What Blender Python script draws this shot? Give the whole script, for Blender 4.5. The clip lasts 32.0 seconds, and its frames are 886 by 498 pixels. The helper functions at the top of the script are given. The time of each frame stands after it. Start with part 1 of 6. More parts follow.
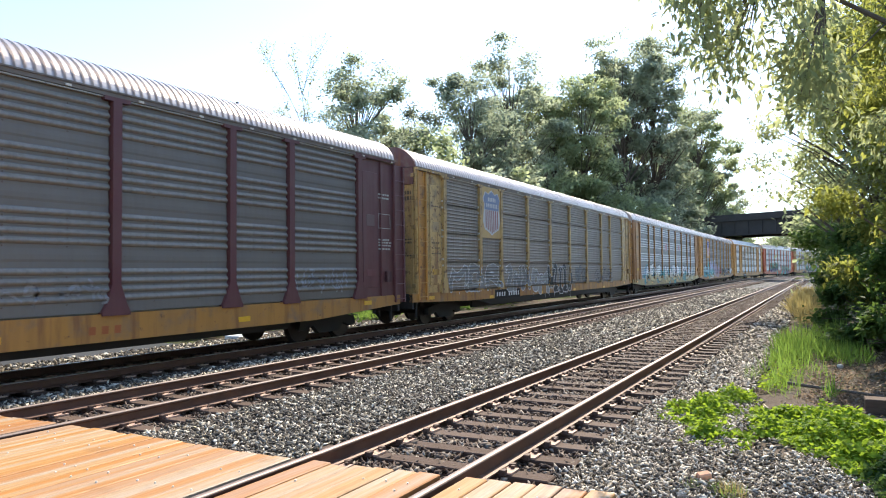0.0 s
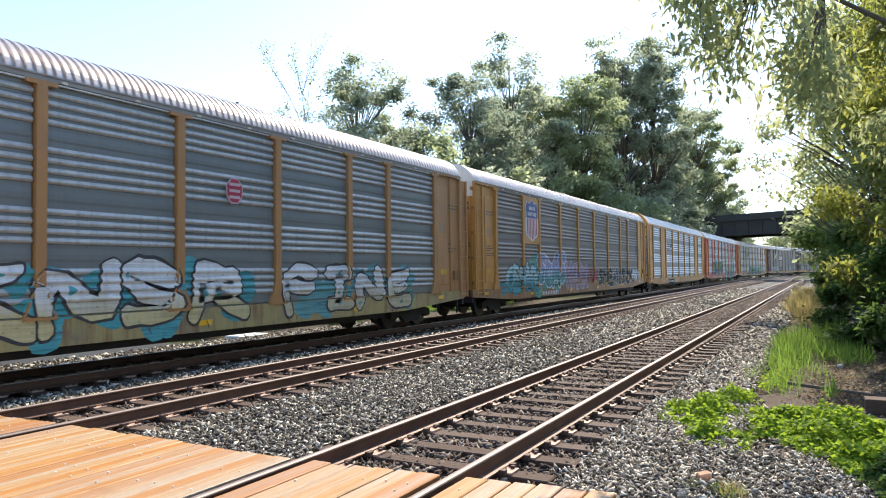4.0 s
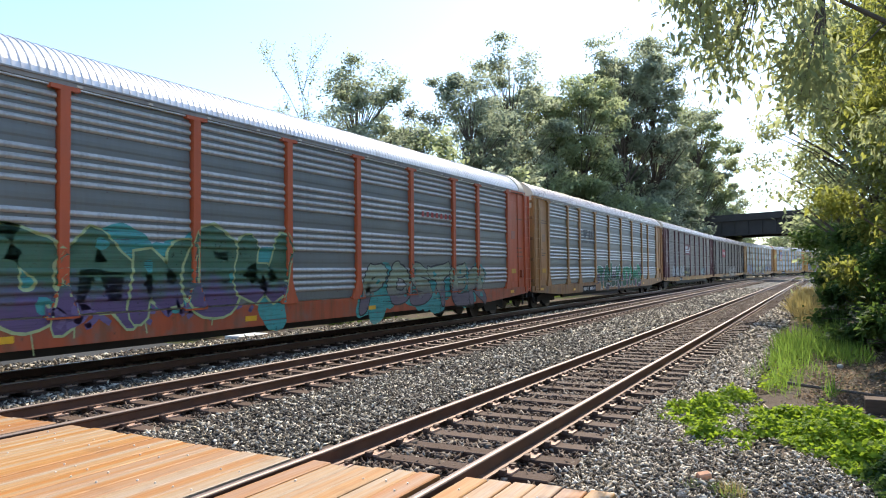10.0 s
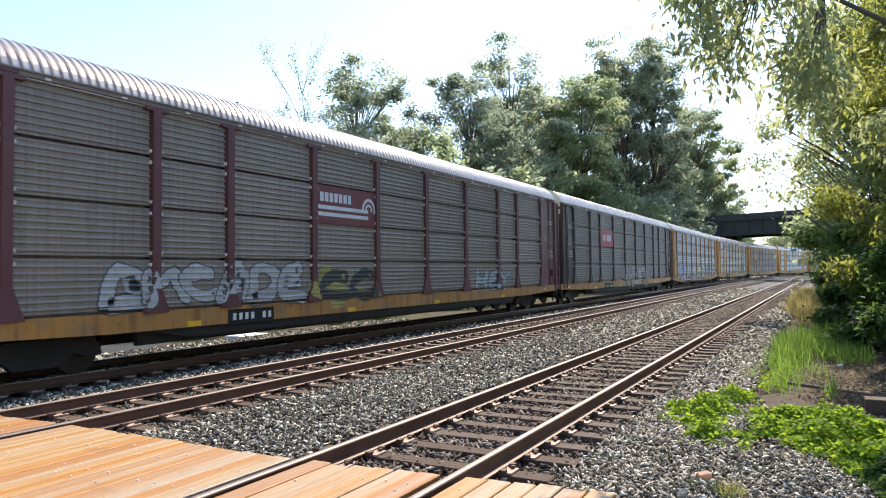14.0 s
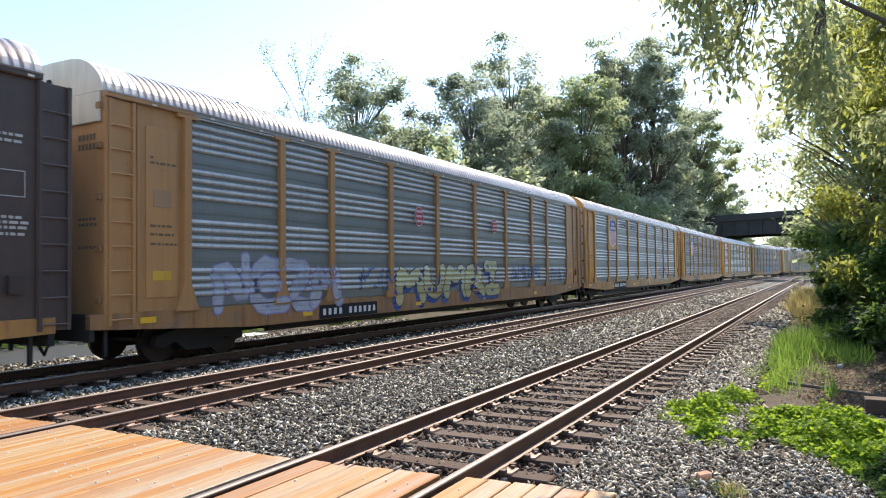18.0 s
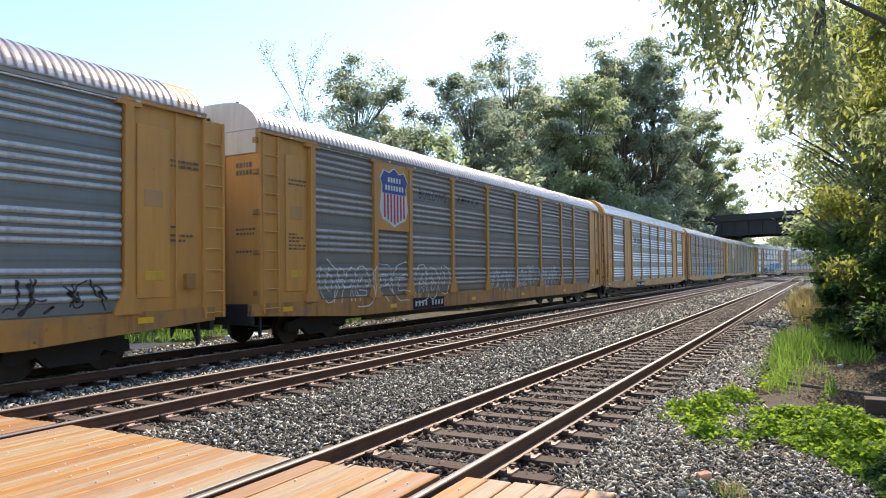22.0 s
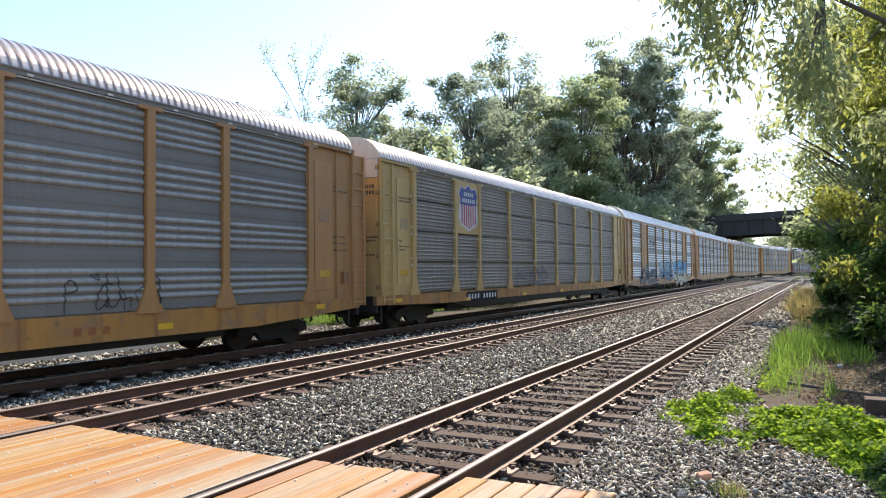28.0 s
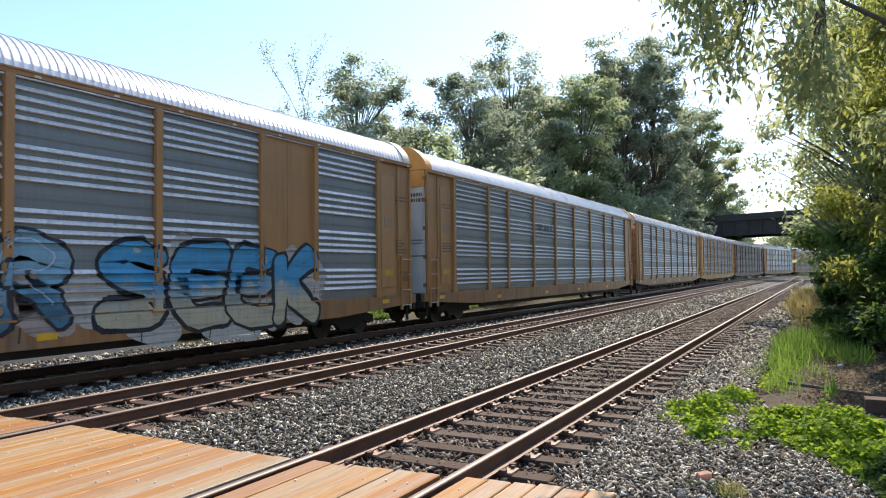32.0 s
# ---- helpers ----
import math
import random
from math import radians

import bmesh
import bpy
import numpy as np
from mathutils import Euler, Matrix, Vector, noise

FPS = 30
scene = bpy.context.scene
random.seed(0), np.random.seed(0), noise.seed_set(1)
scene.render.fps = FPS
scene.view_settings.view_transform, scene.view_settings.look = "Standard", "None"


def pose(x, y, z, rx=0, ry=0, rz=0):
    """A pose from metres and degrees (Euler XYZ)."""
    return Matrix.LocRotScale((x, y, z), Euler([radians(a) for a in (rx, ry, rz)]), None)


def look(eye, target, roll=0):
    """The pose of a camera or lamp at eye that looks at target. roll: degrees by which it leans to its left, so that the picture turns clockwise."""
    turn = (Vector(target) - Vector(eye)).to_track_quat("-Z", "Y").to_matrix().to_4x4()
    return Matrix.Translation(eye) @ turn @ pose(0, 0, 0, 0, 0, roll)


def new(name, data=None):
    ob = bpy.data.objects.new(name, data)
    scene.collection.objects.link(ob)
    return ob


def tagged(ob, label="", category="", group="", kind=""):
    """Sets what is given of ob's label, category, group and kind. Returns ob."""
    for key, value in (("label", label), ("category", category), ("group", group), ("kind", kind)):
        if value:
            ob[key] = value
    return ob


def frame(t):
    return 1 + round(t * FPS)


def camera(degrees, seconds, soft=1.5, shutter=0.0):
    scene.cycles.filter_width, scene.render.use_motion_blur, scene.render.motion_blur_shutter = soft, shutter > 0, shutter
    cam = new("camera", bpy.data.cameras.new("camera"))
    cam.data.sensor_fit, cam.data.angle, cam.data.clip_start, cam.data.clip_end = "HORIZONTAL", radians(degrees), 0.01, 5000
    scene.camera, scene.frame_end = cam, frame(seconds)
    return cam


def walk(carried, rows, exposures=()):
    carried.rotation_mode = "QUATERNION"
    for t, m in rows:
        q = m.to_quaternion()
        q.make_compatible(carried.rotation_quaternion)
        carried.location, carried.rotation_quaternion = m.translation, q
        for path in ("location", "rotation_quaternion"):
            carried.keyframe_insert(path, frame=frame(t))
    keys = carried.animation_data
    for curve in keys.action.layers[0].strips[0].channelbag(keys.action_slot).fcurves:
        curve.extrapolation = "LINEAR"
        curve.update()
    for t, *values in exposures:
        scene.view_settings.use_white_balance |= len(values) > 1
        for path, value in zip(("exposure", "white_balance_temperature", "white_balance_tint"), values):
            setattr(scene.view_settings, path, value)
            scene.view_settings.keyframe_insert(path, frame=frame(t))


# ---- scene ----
# World: y runs along the straight tracks away from the crossing, x to the right, rail tops at z = 0.
PSI, PITCH, ROLL, EYE_Z = 0.5012, 0.0337, -0.84, 1.694
cam = camera(64.95, 32.0, soft=1.05, shutter=0.06)
EYE = Vector((0, 0, EYE_Z))
AIM = EYE + Vector((-math.sin(PSI) * math.cos(PITCH), math.cos(PSI) * math.cos(PITCH), math.sin(PITCH))) * 10
EV = 1.23
walk(cam, [(0, look(EYE, AIM, ROLL)), (32, look(EYE, AIM, ROLL))],
     [(0, EV + 0.15), (1, EV + 0.12), (4, EV + 0.05), (7, EV - 0.02), (9, EV - 0.08), (10, EV - 0.12), (12.2, EV - 0.15), (13, EV - 0.1), (14, EV), (17, EV + 0.06), (18, EV + 0.04), (20, EV - 0.06),
      (22, EV - 0.1), (24, EV - 0.14), (25, EV - 0.12), (28, EV), (30, EV - 0.1), (31, EV - 0.18), (32, EV - 0.30)])

# ---------------------------------------------------------------- light
SUN_AZ, SUN_EL = radians(-3), radians(43.5)      # azimuth from +y towards +x
world = bpy.data.worlds.new("sky")
scene.world = world
world.use_nodes = True
wn = world.node_tree
sky = wn.nodes.new("ShaderNodeTexSky")
sky.sky_type, sky.sun_disc = "NISHITA", False
sky.sun_elevation, sky.sun_rotation = SUN_EL, SUN_AZ
sky.air_density, sky.dust_density, sky.ozone_density = 1.0, 0.4, 3.0
wn.nodes["Background"].inputs["Strength"].default_value = 0.15
wn.links.new(sky.outputs[0], wn.nodes["Background"].inputs["Color"])
sun = new("sun", bpy.data.lights.new("sun", "SUN"))
sun.data.energy, sun.data.angle, sun.data.color = 3.5, radians(0.6), (1.0, 0.91, 0.75)
sun_dir = Vector((math.sin(SUN_AZ) * math.cos(SUN_EL), math.cos(SUN_AZ) * math.cos(SUN_EL), math.sin(SUN_EL)))
sun.matrix_world = look(sun_dir * 60, (0, 0, 0))

# ---------------------------------------------------------------- materials


class Mat:
    """A small builder of node materials in object-space metres."""

    def __init__(self, name, rough=0.7, metal=0.0, spec=0.5):
        self.m = bpy.data.materials.new(name)
        self.m.use_nodes = True
        self.n, self.l = self.m.node_tree.nodes, self.m.node_tree.links
        self.b = self.n["Principled BSDF"]
        self.b.inputs["Roughness"].default_value = rough
        self.b.inputs["Metallic"].default_value = metal
        self.b.inputs["Specular IOR Level"].default_value = spec
        self.co = self.n.new("ShaderNodeTexCoord").outputs["Object"]
        self.out = self.n["Material Output"]

    def scaled(self, sx, sy, sz, vec=None):
        k = self.n.new("ShaderNodeMapping")
        k.inputs["Scale"].default_value = (sx, sy, sz)
        self.l.new(vec or self.co, k.inputs["Vector"])
        return k.outputs[0]

    def noise(self, scale, detail=4, vec=None, rough=0.6):
        k = self.n.new("ShaderNodeTexNoise")
        k.inputs["Scale"].default_value, k.inputs["Detail"].default_value = scale, detail
        k.inputs["Roughness"].default_value = rough
        self.l.new(vec or self.co, k.inputs["Vector"])
        return k.outputs["Fac"]

    def voronoi(self, scale, vec=None, out="Distance"):
        k = self.n.new("ShaderNodeTexVoronoi")
        k.inputs["Scale"].default_value = scale
        self.l.new(vec or self.co, k.inputs["Vector"])
        return k.outputs[out]

    def ramp(self, fac, *stops):
        k = self.n.new("ShaderNodeValToRGB")
        e = k.color_ramp.elements
        while len(e) < len(stops):
            e.new(0.5)
        for el, (p, c) in zip(e, stops):
            el.position = p
            el.color = (*c, 1) if isinstance(c, tuple) else (c, c, c, 1)
        self.l.new(fac, k.inputs["Fac"])
        return k.outputs["Color"]

    def mix(self, fac, a, b, blend="MIX"):
        k = self.n.new("ShaderNodeMix")
        k.data_type, k.blend_type = "RGBA", blend
        for sock, v in ((k.inputs["Factor"], fac), (k.inputs["A"], a), (k.inputs["B"], b)):
            if isinstance(v, bpy.types.NodeSocket):
                self.l.new(v, sock)
            else:
                sock.default_value = v if isinstance(v, float) else (*v, 1)
        return k.outputs["Result"]

    def info(self, what):
        return self.n.new("ShaderNodeObjectInfo").outputs[what]

    def island(self):
        return self.n.new("ShaderNodeNewGeometry").outputs["Random Per Island"]

    def color(self, sock):
        self.l.new(sock, self.b.inputs["Base Color"])
        return self

    def rough(self, fac, lo, hi):
        self.l.new(self.ramp(fac, (0.2, lo), (0.8, hi)), self.b.inputs["Roughness"])
        return self

    def bump(self, fac, strength=0.4, dist=0.01):
        k = self.n.new("ShaderNodeBump")
        k.inputs["Strength"].default_value, k.inputs["Distance"].default_value = strength, dist
        self.l.new(fac, k.inputs["Height"])
        self.l.new(k.outputs[0], self.b.inputs["Normal"])
        return self


def plain(name, rgb, rough=0.7, metal=0.0, vary=0.25, scale=6.0):
    k = Mat(name, rough, metal)
    f = k.noise(scale, 5)
    k.color(k.mix(f, tuple(c * (1 - vary) for c in rgb), tuple(min(1, c * (1 + vary)) for c in rgb)))
    k.bump(k.noise(scale * 6, 3), 0.15, 0.004)
    return k.m


def make_paint(name="weathered_car_paint", wear=0.0):
    """Car-body paint: the object's own colour under dirt, streaks and rust."""
    k = Mat(name, 0.55, 0.0)
    base = k.info("Color")
    big = k.noise(0.9, 5)
    streak = k.noise(1.0, 5, k.scaled(4.5, 4.5, 0.5))
    c = k.mix(k.ramp(big, (0.35, 0.0), (0.75, 0.55)), base, k.mix(0.55, base, (0.16, 0.12, 0.09)))
    c = k.mix(k.ramp(streak, (0.48, 0.0), (0.80, 0.5)), c, k.mix(0.5, base, (0.07, 0.05, 0.04)))
    rust = k.ramp(k.noise(5.0, 7, rough=0.75), (0.66 - wear, 0.0), (0.72 - wear, 0.8))
    c = k.mix(rust, c, (0.12, 0.05, 0.025))
    if wear:
        c = k.mix(k.ramp(k.noise(2.2, 5), (0.50, 0.0), (0.68, 0.65)), c, (0.17, 0.13, 0.10))
        c = k.mix(k.ramp(k.noise(1.0, 5, k.scaled(3.5, 3.5, 0.35)), (0.54, 0.0), (0.66, 0.7)), c, (0.19, 0.075, 0.03))
    return k.color(c).rough(streak, 0.4, 0.75).bump(k.noise(30, 3), 0.12, 0.003).m


def make_panel(name="galvanised_screen", metal=0.25, lo=0.34, hi=0.52, grime=(0.08, 0.07, 0.06)):
    """Galvanised side screen: the object's own grey, with grime that runs down."""
    k = Mat(name, 0.35, metal)
    base = k.info("Color")
    streak = k.noise(1.0, 6, k.scaled(14, 14, 0.6))
    cloud = k.noise(0.6, 5)
    c = k.mix(k.ramp(cloud, (0.3, 0.0), (0.75, 0.6)), base, k.mix(0.5, base, (0.15, 0.13, 0.11)))
    c = k.mix(k.ramp(streak, (0.42, 0.0), (0.75, 0.75)), c, k.mix(0.55, base, grime))
    spots = k.ramp(k.noise(7.0, 6, rough=0.8), (0.68, 0.0), (0.74, 0.7))
    c = k.mix(spots, c, (0.10, 0.065, 0.045))
    k.color(c).rough(streak, lo, hi)
    return k.bump(k.noise(40, 3), 0.1, 0.002).m


def make_roof(name="galvanised_roof", pale=(0.56, 0.51, 0.485), dull=(0.33, 0.28, 0.26)):
    k = Mat(name, 0.38, 0.45)
    st = k.noise(1.0, 5, k.scaled(0.8, 10, 0.8))
    c = k.mix(st, pale, dull)
    c = k.mix(k.ramp(k.noise(1.6, 6), (0.55, 0.0), (0.8, 0.6)), c, (0.26, 0.20, 0.16))
    return k.color(c).rough(st, 0.28, 0.5).m


def make_leaf(name, dark, light, trans, thin=0.5):
    k = Mat(name, 0.65, 0.0, 0.2)
    c = k.mix(k.island(), dark, light)
    c = k.mix(k.ramp(k.noise(0.7, 3), (0.3, 0.0), (0.7, 1.0)), c, k.mix(0.5, c, dark))
    k.color(c)
    t = k.n.new("ShaderNodeBsdfTranslucent")
    k.l.new(k.mix(0.5, c, trans), t.inputs["Color"])
    s = k.n.new("ShaderNodeMixShader")
    s.inputs[0].default_value = thin
    k.l.new(k.b.outputs[0], s.inputs[1])
    k.l.new(t.outputs[0], s.inputs[2])
    k.l.new(s.outputs[0], k.out.inputs["Surface"])
    return k.m


def make_ballast(name, dirt, pale=False):
    k = Mat(name, 0.85, 0.0, 0.3)
    r = k.island()
    c = k.ramp(r, (0.0, (0.025, 0.021, 0.017)), (0.5, (0.092, 0.079, 0.062)), (0.76, (0.30, 0.262, 0.205)), (1.0, (0.95, 0.86, 0.70))) if not pale else k.ramp(r, (0.0, (0.035, 0.027, 0.020)), (0.42, (0.18, 0.146, 0.107)), (0.72, (0.52, 0.44, 0.335)), (1.0, (0.97, 0.87, 0.71)))
    c = k.mix(k.ramp(k.noise(40, 3), (0.4, 0.0), (0.7, 0.4)), c, (0.12, 0.11, 0.10))
    c = k.mix(k.ramp(k.noise(0.7, 3), (0.4, dirt), (0.75, min(1.0, dirt + 0.3))), c, (0.10, 0.06, 0.042))
    return k.color(c).bump(k.noise(60, 3), 0.3, 0.004).m


def make_ballast_bed():
    k = Mat("ballast_bed", 0.9, 0.0, 0.25)
    cell = k.voronoi(17, out="Color")
    bw = k.n.new("ShaderNodeRGBToBW")
    k.l.new(cell, bw.inputs[0])
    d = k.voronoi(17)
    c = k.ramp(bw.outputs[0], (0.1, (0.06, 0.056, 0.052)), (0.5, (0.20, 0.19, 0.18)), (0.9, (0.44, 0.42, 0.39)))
    # Cell edges are darkened to paint the shade between the stones.
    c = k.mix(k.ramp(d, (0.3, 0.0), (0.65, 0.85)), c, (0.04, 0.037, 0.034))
    c = k.mix(k.ramp(k.noise(0.4, 4), (0.45, 0.0), (0.75, 0.4)), c, (0.13, 0.10, 0.08))
    inv = k.n.new("ShaderNodeMath")
    inv.operation = "SUBTRACT"
    inv.inputs[0].default_value = 1.0
    k.l.new(d, inv.inputs[1])
    return k.color(c).bump(inv.outputs[0], 1.0, 0.05).m


def make_ground():
    k = Mat("soil_and_grass", 0.95, 0.0, 0.2)
    big = k.noise(0.12, 5)
    fine = k.noise(9, 6, rough=0.7)
    soil = k.mix(fine, (0.045, 0.032, 0.023), (0.17, 0.125, 0.092))
    grass = k.mix(fine, (0.03, 0.05, 0.012), (0.10, 0.14, 0.03))
    return k.color(k.mix(k.ramp(big, (0.52, 0.0), (0.66, 1.0)), soil, grass)).bump(k.noise(14, 6), 0.8, 0.05).m


def make_tie():
    k = Mat("creosoted_timber", 0.85, 0.0, 0.3)
    g = k.noise(1.0, 6, k.scaled(3, 40, 40))
    r = k.info("Random")
    c = k.mix(g, (0.035, 0.020, 0.013), (0.13, 0.076, 0.05))
    c = k.mix(k.ramp(r, (0.0, 0.0), (1.0, 0.4)), c, (0.15, 0.10, 0.075))
    return k.color(c).bump(g, 0.6, 0.012).m


def make_plank():
    k = Mat("crossing_timber", 0.6, 0.0, 0.4)
    g = k.noise(1.0, 6, k.scaled(40, 2.2, 40))
    band = k.noise(1.0, 2, k.scaled(7.5, 0.05, 1.0))
    r = k.info("Random")
    c = k.ramp(band, (0.34, (0.47, 0.19, 0.035)), (0.45, (0.47, 0.25, 0.085)), (0.54, (0.45, 0.31, 0.18)), (0.66, (0.44, 0.35, 0.25)))
    c = k.mix(k.ramp(r, (0.45, 0.0), (1.0, 0.6)), c, (0.36, 0.13, 0.045))
    c = k.mix(k.ramp(g, (0.35, 0.0), (0.8, 0.55)), c, (0.26, 0.11, 0.04))
    c = k.mix(k.ramp(k.noise(2.3, 6), (0.58, 0.0), (0.75, 0.5)), c, (0.20, 0.10, 0.05))
    return k.color(c).rough(g, 0.38, 0.7).bump(g, 0.35, 0.006).m


def make_railsteel():
    k = Mat("rail_steel", 0.6, 0.3)
    n = k.noise(3, 6)
    return k.color(k.mix(n, (0.065, 0.034, 0.024), (0.20, 0.098, 0.06))).bump(k.noise(60, 3), 0.2, 0.002).m


def make_shaded_flats(name="galvanised_shaded_flats", dull=(0.125, 0.14, 0.135), share=0.88, metal=0.22, rough=0.5):
    """The plain sheet between the ribs; its shade is put into the colour."""
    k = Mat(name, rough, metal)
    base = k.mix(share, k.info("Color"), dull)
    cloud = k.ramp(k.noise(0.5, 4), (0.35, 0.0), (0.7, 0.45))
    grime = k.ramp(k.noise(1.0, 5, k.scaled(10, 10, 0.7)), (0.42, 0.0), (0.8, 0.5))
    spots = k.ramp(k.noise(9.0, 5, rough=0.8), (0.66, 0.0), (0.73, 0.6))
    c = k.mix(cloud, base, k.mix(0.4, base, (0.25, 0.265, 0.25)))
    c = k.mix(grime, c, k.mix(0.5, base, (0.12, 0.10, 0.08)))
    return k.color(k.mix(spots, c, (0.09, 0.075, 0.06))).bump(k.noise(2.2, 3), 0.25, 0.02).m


PAINT, PANEL, ROOF, SHADED_FLATS = make_paint(), make_panel(), make_roof(), make_shaded_flats()
AGED = make_panel("aged_brown_grey_screen", 0.12, 0.48, 0.7, (0.10, 0.08, 0.065))
AGED_SHADED_FLATS = make_shaded_flats("aged_brown_grey_shaded_flats", (0.135, 0.118, 0.10), 0.75, 0.1, 0.65)
PEELING, GRIMY = make_paint("peeling_car_paint", 0.12), make_paint("grimy_sill_paint", 0.05)
ROOF_PALE = make_roof("pale_seamed_roof", (0.82, 0.80, 0.785), (0.60, 0.57, 0.55))
DULL = make_panel("dull_weathered_screen", 0.12, 0.5, 0.75, (0.085, 0.05, 0.032))
STONES, PALE, DIRTY, BED, GROUND = make_ballast("ballast_stones", 0.0), make_ballast("pale_ballast_stones", 0.0, True), make_ballast("dirty_ballast_stones", 0.62), make_ballast_bed(), make_ground()
TIE, PLANK, RAIL = make_tie(), make_plank(), make_railsteel()
POLISHED = plain("polished_rail_head", (0.45, 0.42, 0.39), 0.38, 1.0, 0.15, 20)
WORN = plain("worn_rail_head", (0.27, 0.20, 0.165), 0.55, 0.5, 0.3, 9)
DULL_HEAD = plain("dull_rail_head", (0.22, 0.165, 0.14), 0.62, 0.4, 0.3, 9)
PLATE = plain("rusty_tie_plate", (0.46, 0.30, 0.22), 0.7, 0.1, 0.35, 15)
SPIKE = plain("rusty_spike", (0.10, 0.06, 0.045), 0.7, 0.2)
BLACK = plain("sooty_undercarriage", (0.018, 0.016, 0.015), 0.75, 0.1, 0.4, 3)
WHEELM = plain("wheel_steel", (0.05, 0.04, 0.036), 0.45, 0.7, 0.3, 9)
CREAM = plain("dirty_cream_paint_and_glint", (0.60, 0.55, 0.46), 0.6, 0.0, 0.25, 2.5)
BARK = plain("tree_bark", (0.11, 0.085, 0.065), 0.9, 0.0, 0.45, 9)
STEELDARK = plain("dark_bridge_steel", (0.055, 0.05, 0.048), 0.8, 0.1, 0.4, 0.8)
CONCRETE = plain("pale_concrete", (0.42, 0.41, 0.38), 0.85, 0.0, 0.25, 3)
# Far, ivy and mid greens are lifted to paint in the haze.
LEAF_FAR = make_leaf("hazy_far_tree_leaves", (0.15, 0.175, 0.125), (0.29, 0.325, 0.215), (0.70, 0.75, 0.50), 0.64)
LEAF_IVY = make_leaf("ivy_leaves", (0.125, 0.15, 0.11), (0.235, 0.27, 0.18), (0.54, 0.60, 0.39), 0.58)
# Olive paled and greyed to put backlight and haze into the leaf colour.
LEAF_LIGHT = make_leaf("hazy_olive_leaves", (0.12, 0.145, 0.075), (0.36, 0.39, 0.17), (0.74, 0.77, 0.36), 0.62)
LEAF_DARK = make_leaf("dark_ivy_leaves", (0.07, 0.088, 0.068), (0.15, 0.175, 0.13), (0.30, 0.34, 0.23), 0.5)
LEAF_MID = make_leaf("mid_tree_leaves", (0.135, 0.17, 0.09), (0.28, 0.335, 0.17), (0.70, 0.75, 0.40), 0.64)
LEAF_NEAR = make_leaf("near_tree_leaves", (0.045, 0.075, 0.022), (0.26, 0.27, 0.05), (0.62, 0.62, 0.13), 0.6)
LEAF_SHRUB = make_leaf("shrub_leaves", (0.035, 0.07, 0.02), (0.10, 0.17, 0.04), (0.20, 0.30, 0.06), 0.45)
WEED = make_leaf("weed_leaves", (0.09, 0.17, 0.015), (0.28, 0.40, 0.035), (0.55, 0.70, 0.06))
GRASS = make_leaf("tall_grass", (0.08, 0.15, 0.025), (0.20, 0.32, 0.06), (0.38, 0.55, 0.10))
DRYGRASS = make_leaf("dry_grass", (0.26, 0.20, 0.08), (0.48, 0.38, 0.16), (0.55, 0.45, 0.18))

# ---------------------------------------------------------------- mesh tools


def mesh_from(name, verts, faces, mats, smooth=False, slots=None):
    me = bpy.data.meshes.new(name)
    me.from_pydata(verts, [], faces)
    for m in (mats if isinstance(mats, (list, tuple)) else [mats]):
        me.materials.append(m)
    if slots is not None:
        me.polygons.foreach_set("material_index", slots)
    if smooth:
        me.polygons.foreach_set("use_smooth", [True] * len(me.polygons))
    me.update()
    return me


def mesh_of(name, bm, mat, bevel=0.0):
    if bevel:
        bmesh.ops.bevel(bm, geom=bm.edges[:], offset=bevel, segments=1, affect="EDGES")
    me = bpy.data.meshes.new(name)
    bm.to_mesh(me)
    bm.free()
    for m in (mat if isinstance(mat, (list, tuple)) else [mat]):
        me.materials.append(m)
    return me


def box(bm, x0, x1, y0, y1, z0, z1, mi=0):
    v = [bm.verts.new((x, y, z)) for z in (z0, z1) for x, y in ((x0, y0), (x1, y0), (x1, y1), (x0, y1))]
    for f in ((3, 2, 1, 0), (4, 5, 6, 7), (0, 1, 5, 4), (1, 2, 6, 5), (2, 3, 7, 6), (3, 0, 4, 7)):
        bm.faces.new([v[i] for i in f]).material_index = mi
    return v


def rod(bm, a, b, r, n=6, r2=None, mi=0):
    a, b = Vector(a), Vector(b)
    q = (b - a).to_track_quat("Z", "Y")
    ra, rb = r, r if r2 is None else r2
    ring = [[bm.verts.new(p + q @ Vector((math.cos(2 * math.pi * i / n) * k, math.sin(2 * math.pi * i / n) * k, 0))) for i in range(n)] for p, k in ((a, ra), (b, rb))]
    for i in range(n):
        bm.faces.new((ring[0][i], ring[0][(i + 1) % n], ring[1][(i + 1) % n], ring[1][i])).material_index = mi
    bm.faces.new(ring[0][::-1]).material_index = mi
    bm.faces.new(ring[1]).material_index = mi


def hang(name, me, parent, m=None, color=None, label=""):
    ob = new(name, me)
    ob.parent = parent
    if m is not None:
        ob.matrix_basis = m
    if color:
        ob.color = (*color, 1)
    if label:
        ob["label"] = label
    return ob


def part(name, bm, mat, parent, label="", bevel=0.0):
    return hang(name, mesh_of(name, bm, mat, bevel), parent, None, None, label)


# ---------------------------------------------------------------- the line of the tracks
X_TRAIN, X_MID, X_NEAR = -12.46, -8.64, -3.54
BEND_AT, BEND_RAMP, BEND_R, BEND_END = 70.0, 40.0, 400.0, 330.0
_STEP = 1.0
_line = [(X_TRAIN, -80.0, 0.0)]
